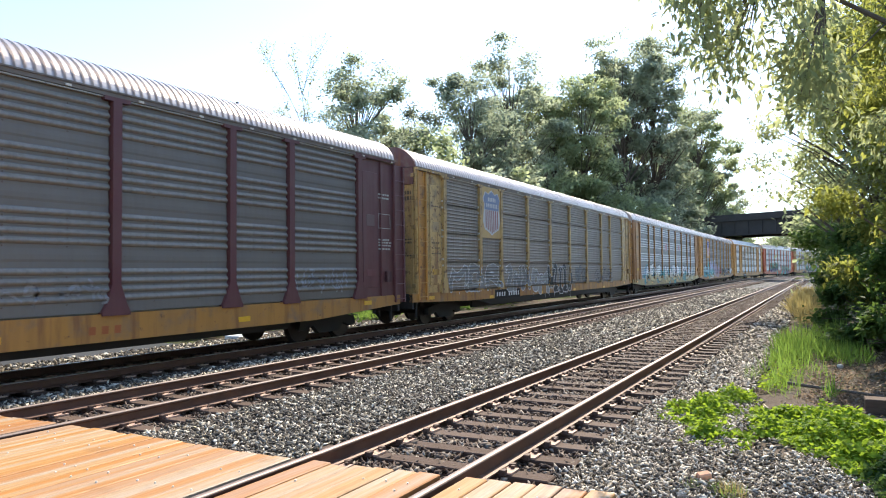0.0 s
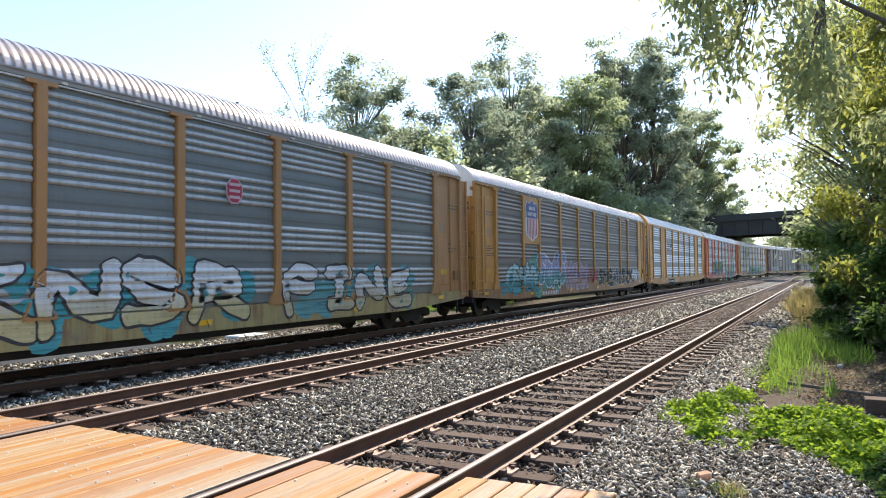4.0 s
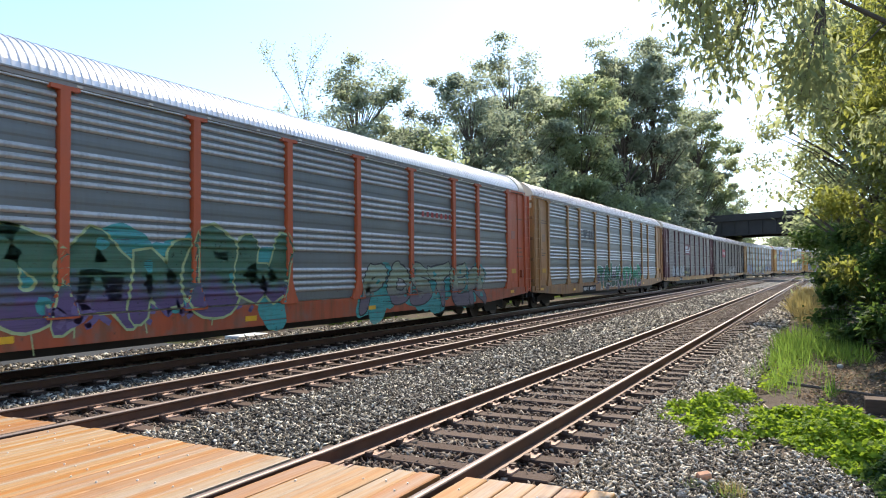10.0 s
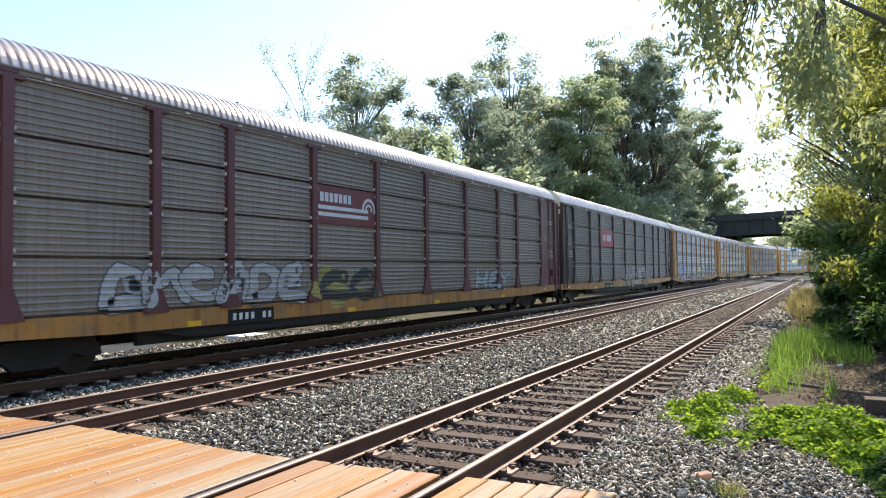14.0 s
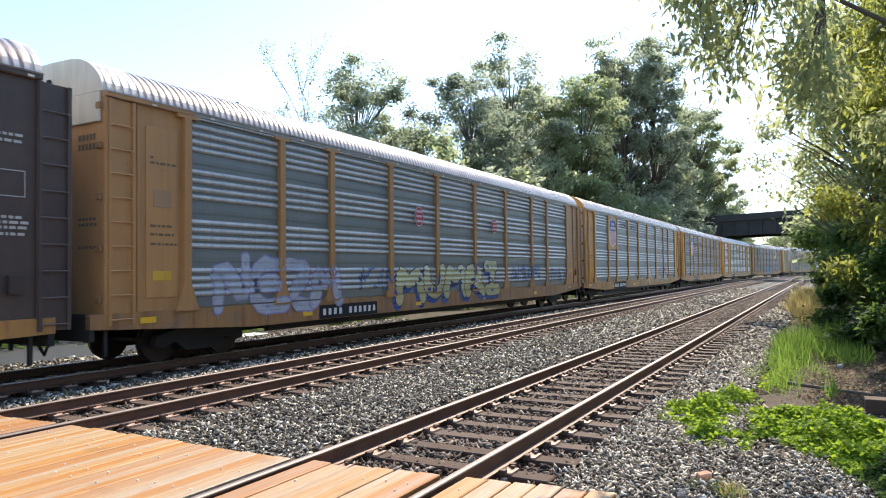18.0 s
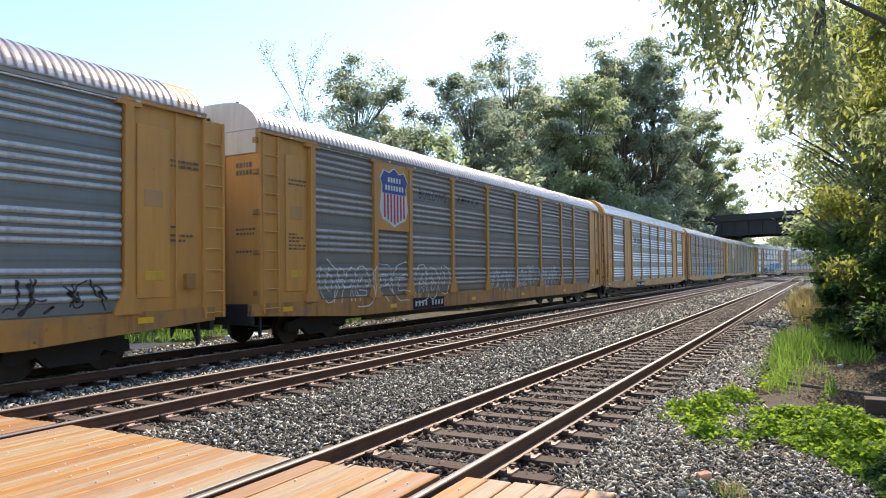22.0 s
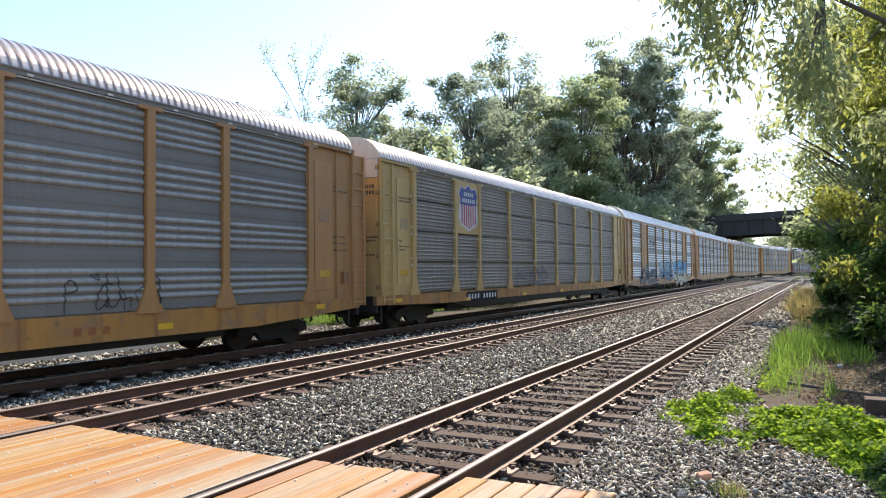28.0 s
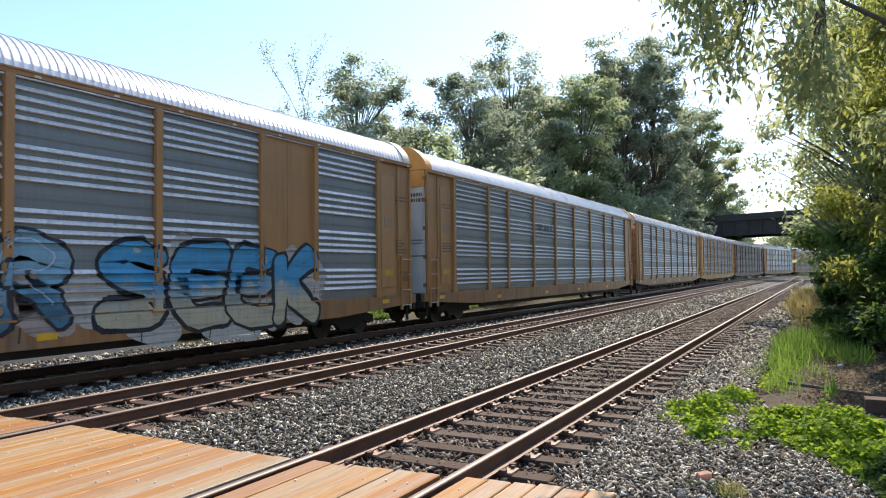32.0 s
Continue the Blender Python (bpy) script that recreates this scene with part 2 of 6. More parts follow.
while len(_line) < 900:
    s0 = -80.0 + len(_line) * _STEP
    u = s0 - BEND_AT
    kk = 0.0 if u < 0 or s0 > BEND_END else min(1.0, u / BEND_RAMP) / BEND_R
    lx, ly, lt = _line[-1]
    lt2 = lt + kk * _STEP
    _line.append((lx + _STEP * math.sin((lt + lt2) / 2), ly + _STEP * math.cos((lt + lt2) / 2), lt2))


def line_at(s):
    f = (s + 80.0) / _STEP
    i = max(0, min(len(_line) - 2, int(math.floor(f))))
    w = f - i
    a, b = _line[i], _line[i + 1]
    return a[0] + (b[0] - a[0]) * w, a[1] + (b[1] - a[1]) * w, a[2] + (b[2] - a[2]) * w


def beside(s, off, z=0.0):
    """The place off metres to the right of the train's track, s metres along it, and the heading there."""
    x, y, th = line_at(s)
    return Vector((x + off * math.cos(th), y - off * math.sin(th), z)), th


OFF_MID, OFF_NEAR = X_MID - X_TRAIN, X_NEAR - X_TRAIN


def near_off(s):
    """The near track closes up to the middle one far off."""
    u = max(0.0, min(1.0, (s - 95.0) / 75.0))
    return OFF_NEAR - (OFF_NEAR - OFF_MID) * u * u * (3 - 2 * u)


def stations(a, b):
    out, s = [], a
    while s < b:
        out.append(s)
        s += 6.0 if s < BEND_AT - 6 else 3.0
    return out + [b]


def ribbon(name, offsets, a, b, mat, heights):
    ss = stations(a, b)
    verts, faces, n = [], [], len(offsets)
    for s in ss:
        for o, z in zip(offsets, heights):
            verts.append(beside(s, o, z)[0])
    for i in range(len(ss) - 1):
        for j in range(n - 1):
            faces.append((i * n + j, i * n + j + 1, (i + 1) * n + j + 1, (i + 1) * n + j))
    return new(name, mesh_from(name, verts, faces, mat))


# ---------------------------------------------------------------- ground
def ground_height(x, y):
    h = -0.42
    right = max(0.0, min(1.0, (x + 1.6) / 1.2))
    if -30 < y < 60:
        h += 0.14 * right
    left = max(0.0, min(1.0, (-19.5 - x) / 14.0))
    h += 2.2 * left * left
    return h + (0.05 * noise.noise(Vector((x * 0.35, y * 0.35, 0))) if abs(x) < 60 and abs(y) < 120 else 0)


def build_ground():
    xs = [-1500, -600, -250, -120, -80, -60, -45] + list(np.arange(-36, -14, 2.0)) + list(np.arange(-14, -2, 3.0)) + list(np.arange(-2, 6, 0.4)) + [8, 12, 20, 35, 60, 120, 250, 600, 1500]
    ys = [-1500, -500, -150, -60, -30, -15, -5] + list(np.arange(0, 40, 1.0)) + list(np.arange(40, 200, 8.0)) + [220, 280, 400, 700, 1500]
    verts = [(float(x), float(y), ground_height(x, y)) for y in ys for x in xs]
    n = len(xs)
    faces = [(j * n + i, j * n + i + 1, (j + 1) * n + i + 1, (j + 1) * n + i) for j in range(len(ys) - 1) for i in range(n - 1)]
    tagged(new("ground", mesh_from("ground", verts, faces, GROUND, True)), "bare brown soil with patches of green grass", "ground", kind="structure")


build_ground()
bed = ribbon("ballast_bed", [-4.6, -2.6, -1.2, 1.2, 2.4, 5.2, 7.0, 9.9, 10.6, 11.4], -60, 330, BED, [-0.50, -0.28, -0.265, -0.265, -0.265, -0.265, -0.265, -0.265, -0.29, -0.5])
tagged(bed, "grey crushed stone ballast under three tracks", "ballast", kind="structure")


def rock_base():
    v = np.array([(1, 0, 0), (0, 1, 0), (-1, 0, 0), (0, -1, 0), (0, 0, 1), (0, 0, -1)], float) * 1.12
    f = np.array([(i, (i + 1) % 4, 4) for i in range(4)] + [((i + 1) % 4, i, 5) for i in range(4)])
    return v, f


def stones(name, areas, label, mat):
    """Loose stones: areas of (x0, x1, y0, y1, stones a square metre, size, z)."""
    rng = np.random.default_rng(5)
    bv, bf = rock_base()
    bv, bf = bv.astype(np.float32), bf
    allv, allf, base = [], [], 0
    for x0, x1, y0, y1, dens, size, z in areas:
        n = int((x1 - x0) * (y1 - y0) * dens)
        c = np.stack([rng.uniform(x0, x1, n) + rng.normal(0, 0.06, n), rng.uniform(y0, y1, n) + np.abs(rng.normal(0, 0.12, n)), np.full(n, z) + rng.uniform(-0.035, 0.02, n)], 1)
        sz = size * rng.uniform(0.55, 1.4, (n, 1, 1)) * np.stack([rng.uniform(0.9, 2.1, (n, 1)), rng.uniform(0.45, 1.0, (n, 1)), rng.uniform(0.3, 0.75, (n, 1))], -1)
        k = (bv[None] + rng.uniform(-0.38, 0.38, (n, len(bv), 3))) * sz
        a, b = rng.uniform(0, 6.28, n), rng.uniform(-1.25, 1.25, n)
        ca, sa, cb, sb = np.cos(a), np.sin(a), np.cos(b), np.sin(b)
        x = k[..., 0] * ca[:, None] - k[..., 1] * sa[:, None]
        y = k[..., 0] * sa[:, None] + k[..., 1] * ca[:, None]
        zz = k[..., 2] * cb[:, None] + x * sb[:, None]
        x = x * cb[:, None] - k[..., 2] * sb[:, None]
        v = np.stack([x, y, zz], -1) + c[:, None]
        allv.append(v.reshape(-1, 3))
        allf.append((bf[None] + (np.arange(n) * len(bv))[:, None, None] + base).reshape(-1, 3))
        base += n * len(bv)
    v, f = np.concatenate(allv), np.concatenate(allf)
    me = bpy.data.meshes.new(name)
    me.vertices.add(len(v))
    me.vertices.foreach_set("co", v.ravel().astype(np.float32))
    me.loops.add(f.size)
    me.loops.foreach_set("vertex_index", f.ravel().astype(np.int32))
    me.polygons.add(len(f))
    me.polygons.foreach_set("loop_start", np.arange(0, f.size, 3, dtype=np.int32))
    me.update(calc_edges=True)
    me.materials.append(mat)
    tagged(new(name, me), label, "stones", kind="stuff")


stones("loose_ballast", [
    (-7.25, -4.9, 4.7, 11.0, 1450, 0.0238, -0.20), (-7.25, -4.9, 11.0, 20.0, 640, 0.031, -0.203), (-7.25, -4.9, 20.0, 36.0, 230, 0.05, -0.208), (-7.25, -4.9, 36.0, 70.0, 80, 0.072, -0.212),
    (-11.1, -9.98, 4.6, 16, 480, 0.036, -0.20), (-11.1, -9.98, 16, 40, 190, 0.05, -0.205), (-15.6, -13.8, 5, 24, 260, 0.046, -0.20)],
    "loose crushed grey ballast stones beside the rails", STONES)
stones("pale_ballast", [
    (-2.15, -0.9, 4.6, 11.0, 1750, 0.0212, -0.205), (-2.15, -1.1, 11.0, 20.0, 640, 0.031, -0.215), (-2.15, -1.2, 20.0, 50.0, 120, 0.055, -0.235),
    (-0.9, 0.5, 4.4, 8.0, 1700, 0.0185, -0.255), (-0.9, 1.6, 4.0, 11.0, 120, 0.03, -0.275)],
    "pale crushed stone on the shoulder of the near track", PALE)
stones("dirty_ballast", [
    (-4.2, -2.88, 5.0, 12.0, 520, 0.034, -0.232), (-4.2, -2.88, 12.0, 26.0, 220, 0.043, -0.232), (-9.3, -7.98, 4.6, 12, 520, 0.031, -0.240), (-9.3, -7.98, 12, 26, 220, 0.038, -0.240),
    (-13.2, -11.8, 5, 22, 200, 0.036, -0.240), (-4.2, -2.88, 26.0, 60.0, 70, 0.055, -0.240),
    (-4.9, -4.4, 5.0, 16, 480, 0.03, -0.240), (-2.7, -2.15, 5.0, 16, 520, 0.03, -0.240), (-7.9, -7.25, 5.0, 16, 480, 0.03, -0.240), (-9.98, -9.5, 5, 16, 400, 0.032, -0.240), (-4.9, -4.4, 16, 40, 150, 0.04, -0.240), (-2.7, -2.15, 16, 40, 150, 0.04, -0.240), (-7.9, -7.25, 16, 40, 150, 0.04, -0.240)],
    "brown-stained crushed ballast between the rails", DIRTY)


# ---------------------------------------------------------------- tracks
RAIL_PROFILE = [(-0.037, -0.018), (-0.033, -0.008), (-0.024, -0.002), (-0.010, 0.0), (0.010, 0.0), (0.024, -0.002), (0.033, -0.008), (0.037, -0.018), (0.036, -0.035), (0.012, -0.05), (0.010, -0.135), (0.07, -0.16), (0.07, -0.175), (-0.07, -0.175), (-0.07, -0.16), (-0.010, -0.135), (-0.012, -0.05), (-0.036, -0.035)]


def rail_mesh(off_of, side, a, b, head):
    ss = stations(a, b)
    n = len(RAIL_PROFILE)
    verts, faces, slots = [], [], []
    for s in ss:
        for dx, z in RAIL_PROFILE:
            verts.append(beside(s, off_of(s) + side * 0.7525 + dx, z)[0])
    for i in range(len(ss) - 1):
        for j in range(n):
            faces.append((i * n + j, i * n + (j + 1) % n, (i + 1) * n + (j + 1) % n, (i + 1) * n + j))
            slots.append(1 if j < 7 else 0)
    me = mesh_from("rail", verts, faces, [RAIL, head], False, slots)
    me.polygons.foreach_set("use_smooth", [k == 1 for k in slots])
    return me


def tie_mesh():
    bm = bmesh.new()
    box(bm, -1.33, 1.33, -0.115, 0.115, -0.19, 0.0)
    return mesh_of("tie", bm, TIE, 0.012)


def plate_mesh():
    bm = bmesh.new()
    box(bm, -0.19, 0.19, -0.10, 0.10, 0.0, 0.018)
    for x, y in ((-0.10, 0.05), (0.10, -0.05), (-0.14, -0.06), (0.14, 0.06)):
        box(bm, x - 0.016, x + 0.016, y - 0.016, y + 0.016, 0.018, 0.045, 1)
    for sx in (-1, 1):
        for y in (-0.12, 0.12):
            box(bm, sx * 0.115 - 0.03, sx * 0.115 + 0.03, y - 0.03, y + 0.03, 0.0, 0.05, 1)
    return mesh_of("tie_plate", bm, [PLATE, SPIKE])


TIE_ME, TPLATE_ME = tie_mesh(), plate_mesh()
TIE_STEP = 0.591


def build_track(label, off_of, a, b, tie_a, tie_b, plates_to, head=POLISHED):
    rng = random.Random(int(off_of(0) * 100))
    root = tagged(new("railway_track"), label, "railway track", "parallel railway tracks", "structure")
    for side in (-1, 1):
        hang("rail", rail_mesh(off_of, side, a, b, head), root)
    s = tie_a
    while s < tie_b:
        p, th = beside(s, off_of(s) + rng.uniform(-0.04, 0.04), -0.195 + rng.uniform(-0.008, 0.004))
        hang("tie", TIE_ME, root, Matrix.Translation(p) @ Matrix.Rotation(-th + rng.uniform(-0.02, 0.02), 4, "Z"))
        if s < plates_to:
            for side in (-1, 1):
                p2, th = beside(s, off_of(s) + side * 0.7525, -0.191)
                hang("tie_plate", TPLATE_ME, root, Matrix.Translation(p2) @ Matrix.Rotation(-th, 4, "Z"))
        s += TIE_STEP


build_track("near track of rusty rails on weathered brown timber ties", near_off, -60, 330, 5.5, 110, 38, WORN)
build_track("middle track of dull brown rails on dark timber ties", lambda s: OFF_MID, -60, 330, 5.3, 100, 38, DULL_HEAD)
build_track("far track carrying the freight train, rails in its shadow", lambda s: 0.0, -60, 480, 4.0, 90, 24)


# ---------------------------------------------------------------- timber crossing
def build_crossing():
    root = tagged(new("level_crossing"), "orange-brown timber plank crossing deck laid between rails", "level crossing", kind="structure")
    rng = random.Random(3)
    strips = [(-13.1, -11.82), (-11.6, -9.5), (-9.28, -8.0), (-7.76, -4.4), (-4.18, -2.9), (-2.68, -1.45)]
    edge = lambda x: 5.05 + 0.32 * max(0.0, (x + 4.3) / 2.8)
    bm = bmesh.new()
    for x0, x1 in strips:
        n = max(1, round((x1 - x0) / 0.205))
        w = (x1 - x0) / n
        for i in range(n):
            b = bmesh.new()
            xa = x0 + i * w
            y1 = edge(xa) + rng.uniform(-0.03, 0.03)
            box(b, xa + 0.006, xa + w - 0.006, -3.0, y1, -0.2, -0.012 + rng.uniform(-0.006, 0.004))
            part("plank", b, PLANK, root, bevel=0.008)
            for y in (y1 - 0.35, y1 - 0.55, y1 - 1.1, y1 - 1.3):
                if rng.random() < 0.45:
                    xb = xa + w * rng.uniform(0.3, 0.7)
                    rod(bm, (xb, y, -0.03), (xb, y, -0.002), 0.009, 6)
    tagged(part("bolt_heads", bm, plain("bolt_steel", (0.75, 0.70, 0.62), 0.5, 0.0), root, "small bright bolt heads"), kind="stuff")


build_crossing()

# ---------------------------------------------------------------- the freight cars
PITCH_CARS, FRONT0, SPEED, GAIN = 27.568, -9.249, 12.743, 0.00909
RACK = 26.4
HALF = RACK / 2
# Slack in the couplers: how far each car stands from its even place in the train.
SLIP = (-0.10, -0.05, -0.06, -0.06, 0.0, -0.06, -0.20, -0.13, -0.22, -0.28, -0.30, 0.08, -0.05, -0.15, 0.0, -0.30, -0.45)
POSTS = [1.78, 4.50, 6.35, 9.09, 11.83]
POSTS = POSTS + [RACK - p for p in reversed(POSTS)]
Z_SILL, Z_DECK, Z_TOP, Z_EAVE = 0.58, 1.06, 4.86, 4.97
SIDE = 1.50
RIDGES = (4.69, 4.53, 4.37, 4.22, 3.77, 3.60, 3.43, 3.27, 2.77, 2.61, 2.45, 2.30, 1.80, 1.64, 1.49, 1.34)


def panel_profile(style):
    """Pairs (depth, z) up the panel."""
    pts = [(-0.06, Z_DECK), (-0.06, Z_DECK + 0.028), (0.0, Z_DECK + 0.030)]
    if style == "rows":
        rows = [Z_DECK + (Z_TOP - Z_DECK) * i / 4 for i in range(5)]
        pts = []
        for a, b in zip(rows[:-1], rows[1:]):
            pts += [(-0.12, a), (-0.12, a + 0.052), (0.014, a + 0.054), (0.014, a + 0.075), (0.0, a + 0.085)]
            for i in range(7):
                z = a + 0.145 + (b - a - 0.235) * i / 6.2
                pts += [(0.0, z - 0.040), (0.026, z - 0.028), (0.028, z - 0.014), (0.0, z + 0.020)]
            pts += [(0.0, b - 0.05), (0.012, b - 0.045), (0.012, b - 0.004)]
    else:
        zs = sorted(RIDGES)
        for n, z in enumerate(zs):
            if n % 4 == 0 and n:
                za, zb = zs[n - 1] + 0.08, z - 0.09
                pts += [(0.0, za + (zb - za) * 0.22), (0.009, za + (zb - za) * 0.36), (0.009, za + (zb - za) * 0.60), (0.0, za + (zb - za) * 0.90)]
            if style == "seam":
                pts += [(0.0, z - 0.052), (0.050, z - 0.044), (0.054, z - 0.036), (0.050, z - 0.026), (0.0, z + 0.032)]
            else:
                pts += [(0.0, z - 0.062), (0.012, z - 0.052), (0.034, z - 0.034), (0.044, z - 0.014), (0.042, z + 0.004), (0.026, z + 0.028), (0.008, z + 0.048), (0.0, z + 0.060)]
    return pts + [(0.0, Z_TOP)]


_cache = {}


def cached(key, make):
    if key not in _cache:
        _cache[key] = make()
    return _cache[key]


def panel_mesh(style, w, aged=False):
    """A ribbed screen of width w, from y = 0, facing +x, at depth 0."""
    prof = panel_profile(style)
    n = len(prof)
    g = 0.092 if style == "seam" else 0.118
    verts = [(d, y, z) for y in (g, w - g) for d, z in prof] + [(-0.13, y, z) for y in (g, w - g) for z in (Z_DECK, Z_TOP)]
    faces = [(i, n + i, n + i + 1, i + 1) for i in range(n - 1)]
    k = 2 * n
    faces += [(k, k + 1, k + 3, k + 2), (0, k, k + 2, n), (n - 1, 2 * n - 1, k + 3, k + 1)]
    if style != "rows":
        zs = [z + d for z in RIDGES for d in (0.045, -0.085)]
        for y in (w * 0.3, w * 0.68):
            for z in zs:
                q = len(verts)
                verts += [(0.003, y - 0.011, z - 0.011), (0.003, y + 0.011, z - 0.011), (0.012, y, z + 0.012), (0.003, y, z - 0.02)]
                faces += [(q, q + 1, q + 2), (q + 3, q + 1, q)]
    # Slot 1, the flats, takes a darker copy imitating shade beside sunlit ribs.
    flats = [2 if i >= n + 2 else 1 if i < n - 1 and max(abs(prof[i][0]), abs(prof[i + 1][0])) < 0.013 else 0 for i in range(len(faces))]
    return mesh_from("side_panel", verts, faces, [DULL if style == "rows" else AGED if aged else PANEL, DULL if style == "rows" else AGED_SHADED_FLATS if aged else SHADED_FLATS, SPIKE], False, flats)


def post_mesh(width, flare, clips=False, cap=0.17):
    bm = bmesh.new()
    w = width / 2
    zs = [(Z_DECK - 0.035, w + flare), (Z_DECK + 0.02, w + flare), (Z_DECK + 0.16, w + flare * 0.62), (Z_DECK + 0.50, w), (Z_TOP - 0.075, w), (Z_TOP - 0.07, w + cap), (Z_TOP, w + cap)]
    rows = []
    for z, h in zs:
        rows.append([bm.verts.new((x, y, z)) for x, y in ((-0.05, -h), (0.075 if z < 4.7 else 0.10, -h), (0.075 if z < 4.7 else 0.10, h), (-0.05, h))])
    for a, b in zip(rows[:-1], rows[1:]):
        for i in range(4):
            bm.faces.new((a[i], a[(i + 1) % 4], b[(i + 1) % 4], b[i]))
    bm.faces.new(rows[0][::-1])
    bm.faces.new(rows[-1])
    if clips:
        for i in range(1, 4):
            zc = Z_DECK + (Z_TOP - Z_DECK) * i / 4
            for z in (zc - 0.09, zc + 0.12):
                for sy in (-1, 1):
                    box(bm, 0.0, 0.055, sy * (w + 0.035) - 0.022, sy * (w + 0.035) + 0.022, z - 0.03, z + 0.03, 1)
    return mesh_of("post", bm, [PAINT, CREAM])


ROOF_SHAPES = {"rib": [(1.50, 4.93), (1.47, 5.08), (1.36, 5.25), (1.15, 5.43), (0.88, 5.55), (0.56, 5.595), (0.0, 5.61)],
               "seam": [(1.50, 4.93), (1.48, 5.10), (1.36, 5.31), (1.13, 5.53), (0.86, 5.66), (0.54, 5.715), (0.0, 5.735)]}


def rounded(shape):
    """The section with a point added on the curve between each pair."""
    out = []
    for i in range(len(shape) - 1):
        p0, p1, p2, p3 = (Vector(shape[max(0, min(len(shape) - 1, i + k))]) for k in (-1, 0, 1, 2))
        for t in (0.0, 0.5):
            q = 0.5 * (2 * p1 + (p2 - p0) * t + (2 * p0 - 5 * p1 + 4 * p2 - p3) * t * t + (3 * p1 - p0 - 3 * p2 + p3) * t ** 3)
            out.append((q.x, q.y))
    return out + [shape[-1]]


def roof_mesh(style):
    shape = rounded(ROOF_SHAPES[style])
    half = shape + [(-x, z) for x, z in reversed(shape[:-1])]
    if style == "seam":
        ys, y = [], -HALF
        while y < HALF:
            for d, h in ((0.0, 0.0), (0.122, 0.0), (0.127, 0.014), (0.141, 0.014), (0.146, 0.0)):
                ys.append((y + d, h))
            y += 0.150
    else:
        ys, y = [], -HALF
        while y < HALF:
            ys += [(y, 0.0), (y + 0.045, 0.0), (y + 0.062, 0.05), (y + 0.145, 0.05), (y + 0.162, 0.0)]
            y += 0.165
    ys = [(min(a, HALF), h) for a, h in ys if a <= HALF] + [(HALF, 0.0)]
    n = len(half)
    verts, faces = [], []
    for y, h in ys:
        for x, z in half:
            k = math.hypot(x, z - 3.6)
            verts.append((x + h * x / k, y, z + h * (z - 3.6) / k))
    for i in range(len(ys) - 1):
        for j in range(n - 1):
            faces.append((i * n + j, i * n + j + 1, (i + 1) * n + j + 1, (i + 1) * n + j))
    return mesh_from("roof", verts, faces, ROOF_PALE if style == "seam" else ROOF)


def end_cap_mesh(depth=0.7, style="rib"):
    """The smooth painted hood over the end doors, in the roof's shape."""
    shape = rounded(ROOF_SHAPES[style])
    half = shape + [(-x, z) for x, z in reversed(shape[:-1])]
    half = [(x * 1.012, z + 0.035 + 0.03 * (z - 4.9)) for x, z in half]
    bm = bmesh.new()
    a = [bm.verts.new((x, -0.02, z)) for x, z in half]
    b = [bm.verts.new((x, depth, z)) for x, z in half]
    bm.faces.new(a)
    bm.faces.new(b[::-1])
    for i in range(len(a)):
        j = (i + 1) % len(a)
        bm.faces.new((a[j], a[i], b[i], b[j]))
    return mesh_of("end_hood", bm, PAINT)


def end_door_mesh():
    """One leaf of the end doors, 1.46 m wide; its face looks along -y."""
    bm = bmesh.new()
    box(bm, 0.01, 1.47, 0.0, 0.06, 0.98, 4.94)
    return mesh_of("end_door", bm, PAINT, 0.008)


def door_rib_mesh():
    bm = bmesh.new()
    box(bm, -0.035, 0.035, -0.04, 0.0, 1.02, 4.90)
    return mesh_of("door_rib", bm, PAINT, 0.012)


def hinge_mesh():
    bm = bmesh.new()
    box(bm, 1.38, 1.51, -0.07, -0.01, -0.06, 0.06)
    return mesh_of("hinge", bm, PAINT, 0.01)


def corner_mesh():
    """The closed side of the car between the end and the first screen."""
    bm = bmesh.new()
    box(bm, -0.06, 0.0, 0.0, 1.80, Z_DECK - 0.02, Z_TOP + 0.08)
    return mesh_of("corner_panel", bm, PAINT)


def strip_mesh(d, w, z0, z1, name):
    bm = bmesh.new()
    box(bm, 0.0, d, 0.0, w, z0, z1)
    return mesh_of(name, bm, PAINT, 0.006)


def rung_mesh():
    bm = bmesh.new()
    rod(bm, (0.05, 0.0, 0), (0.05, 0.48, 0), 0.014, 6)
    return mesh_of("rung", bm, PAINT)


def sill_mesh(low=Z_SILL):
    bm = bmesh.new()
    pts = [(-HALF - 0.25, 0.80), (-HALF + 3.6, low), (HALF - 3.6, low), (HALF + 0.25, 0.80)]
    top = [(y, Z_DECK) for y, z in pts]
    for y0, y1 in zip(range(3), range(1, 4)):
        (ya, za), (yb, zb) = pts[y0], pts[y1]
        v = [bm.verts.new(c) for c in ((-0.10, ya, za), (0.03, ya, za), (0.03, yb, zb), (-0.10, yb, zb), (-0.10, ya, Z_DECK), (0.03, ya, Z_DECK), (0.03, yb, Z_DECK), (-0.10, yb, Z_DECK))]
        for f in ((3, 2, 1, 0), (4, 5, 6, 7), (0, 1, 5, 4), (1, 2, 6, 5), (2, 3, 7, 6), (3, 0, 4, 7)):
            bm.faces.new([v[i] for i in f])
    return mesh_of("side_sill", bm, GRIMY)


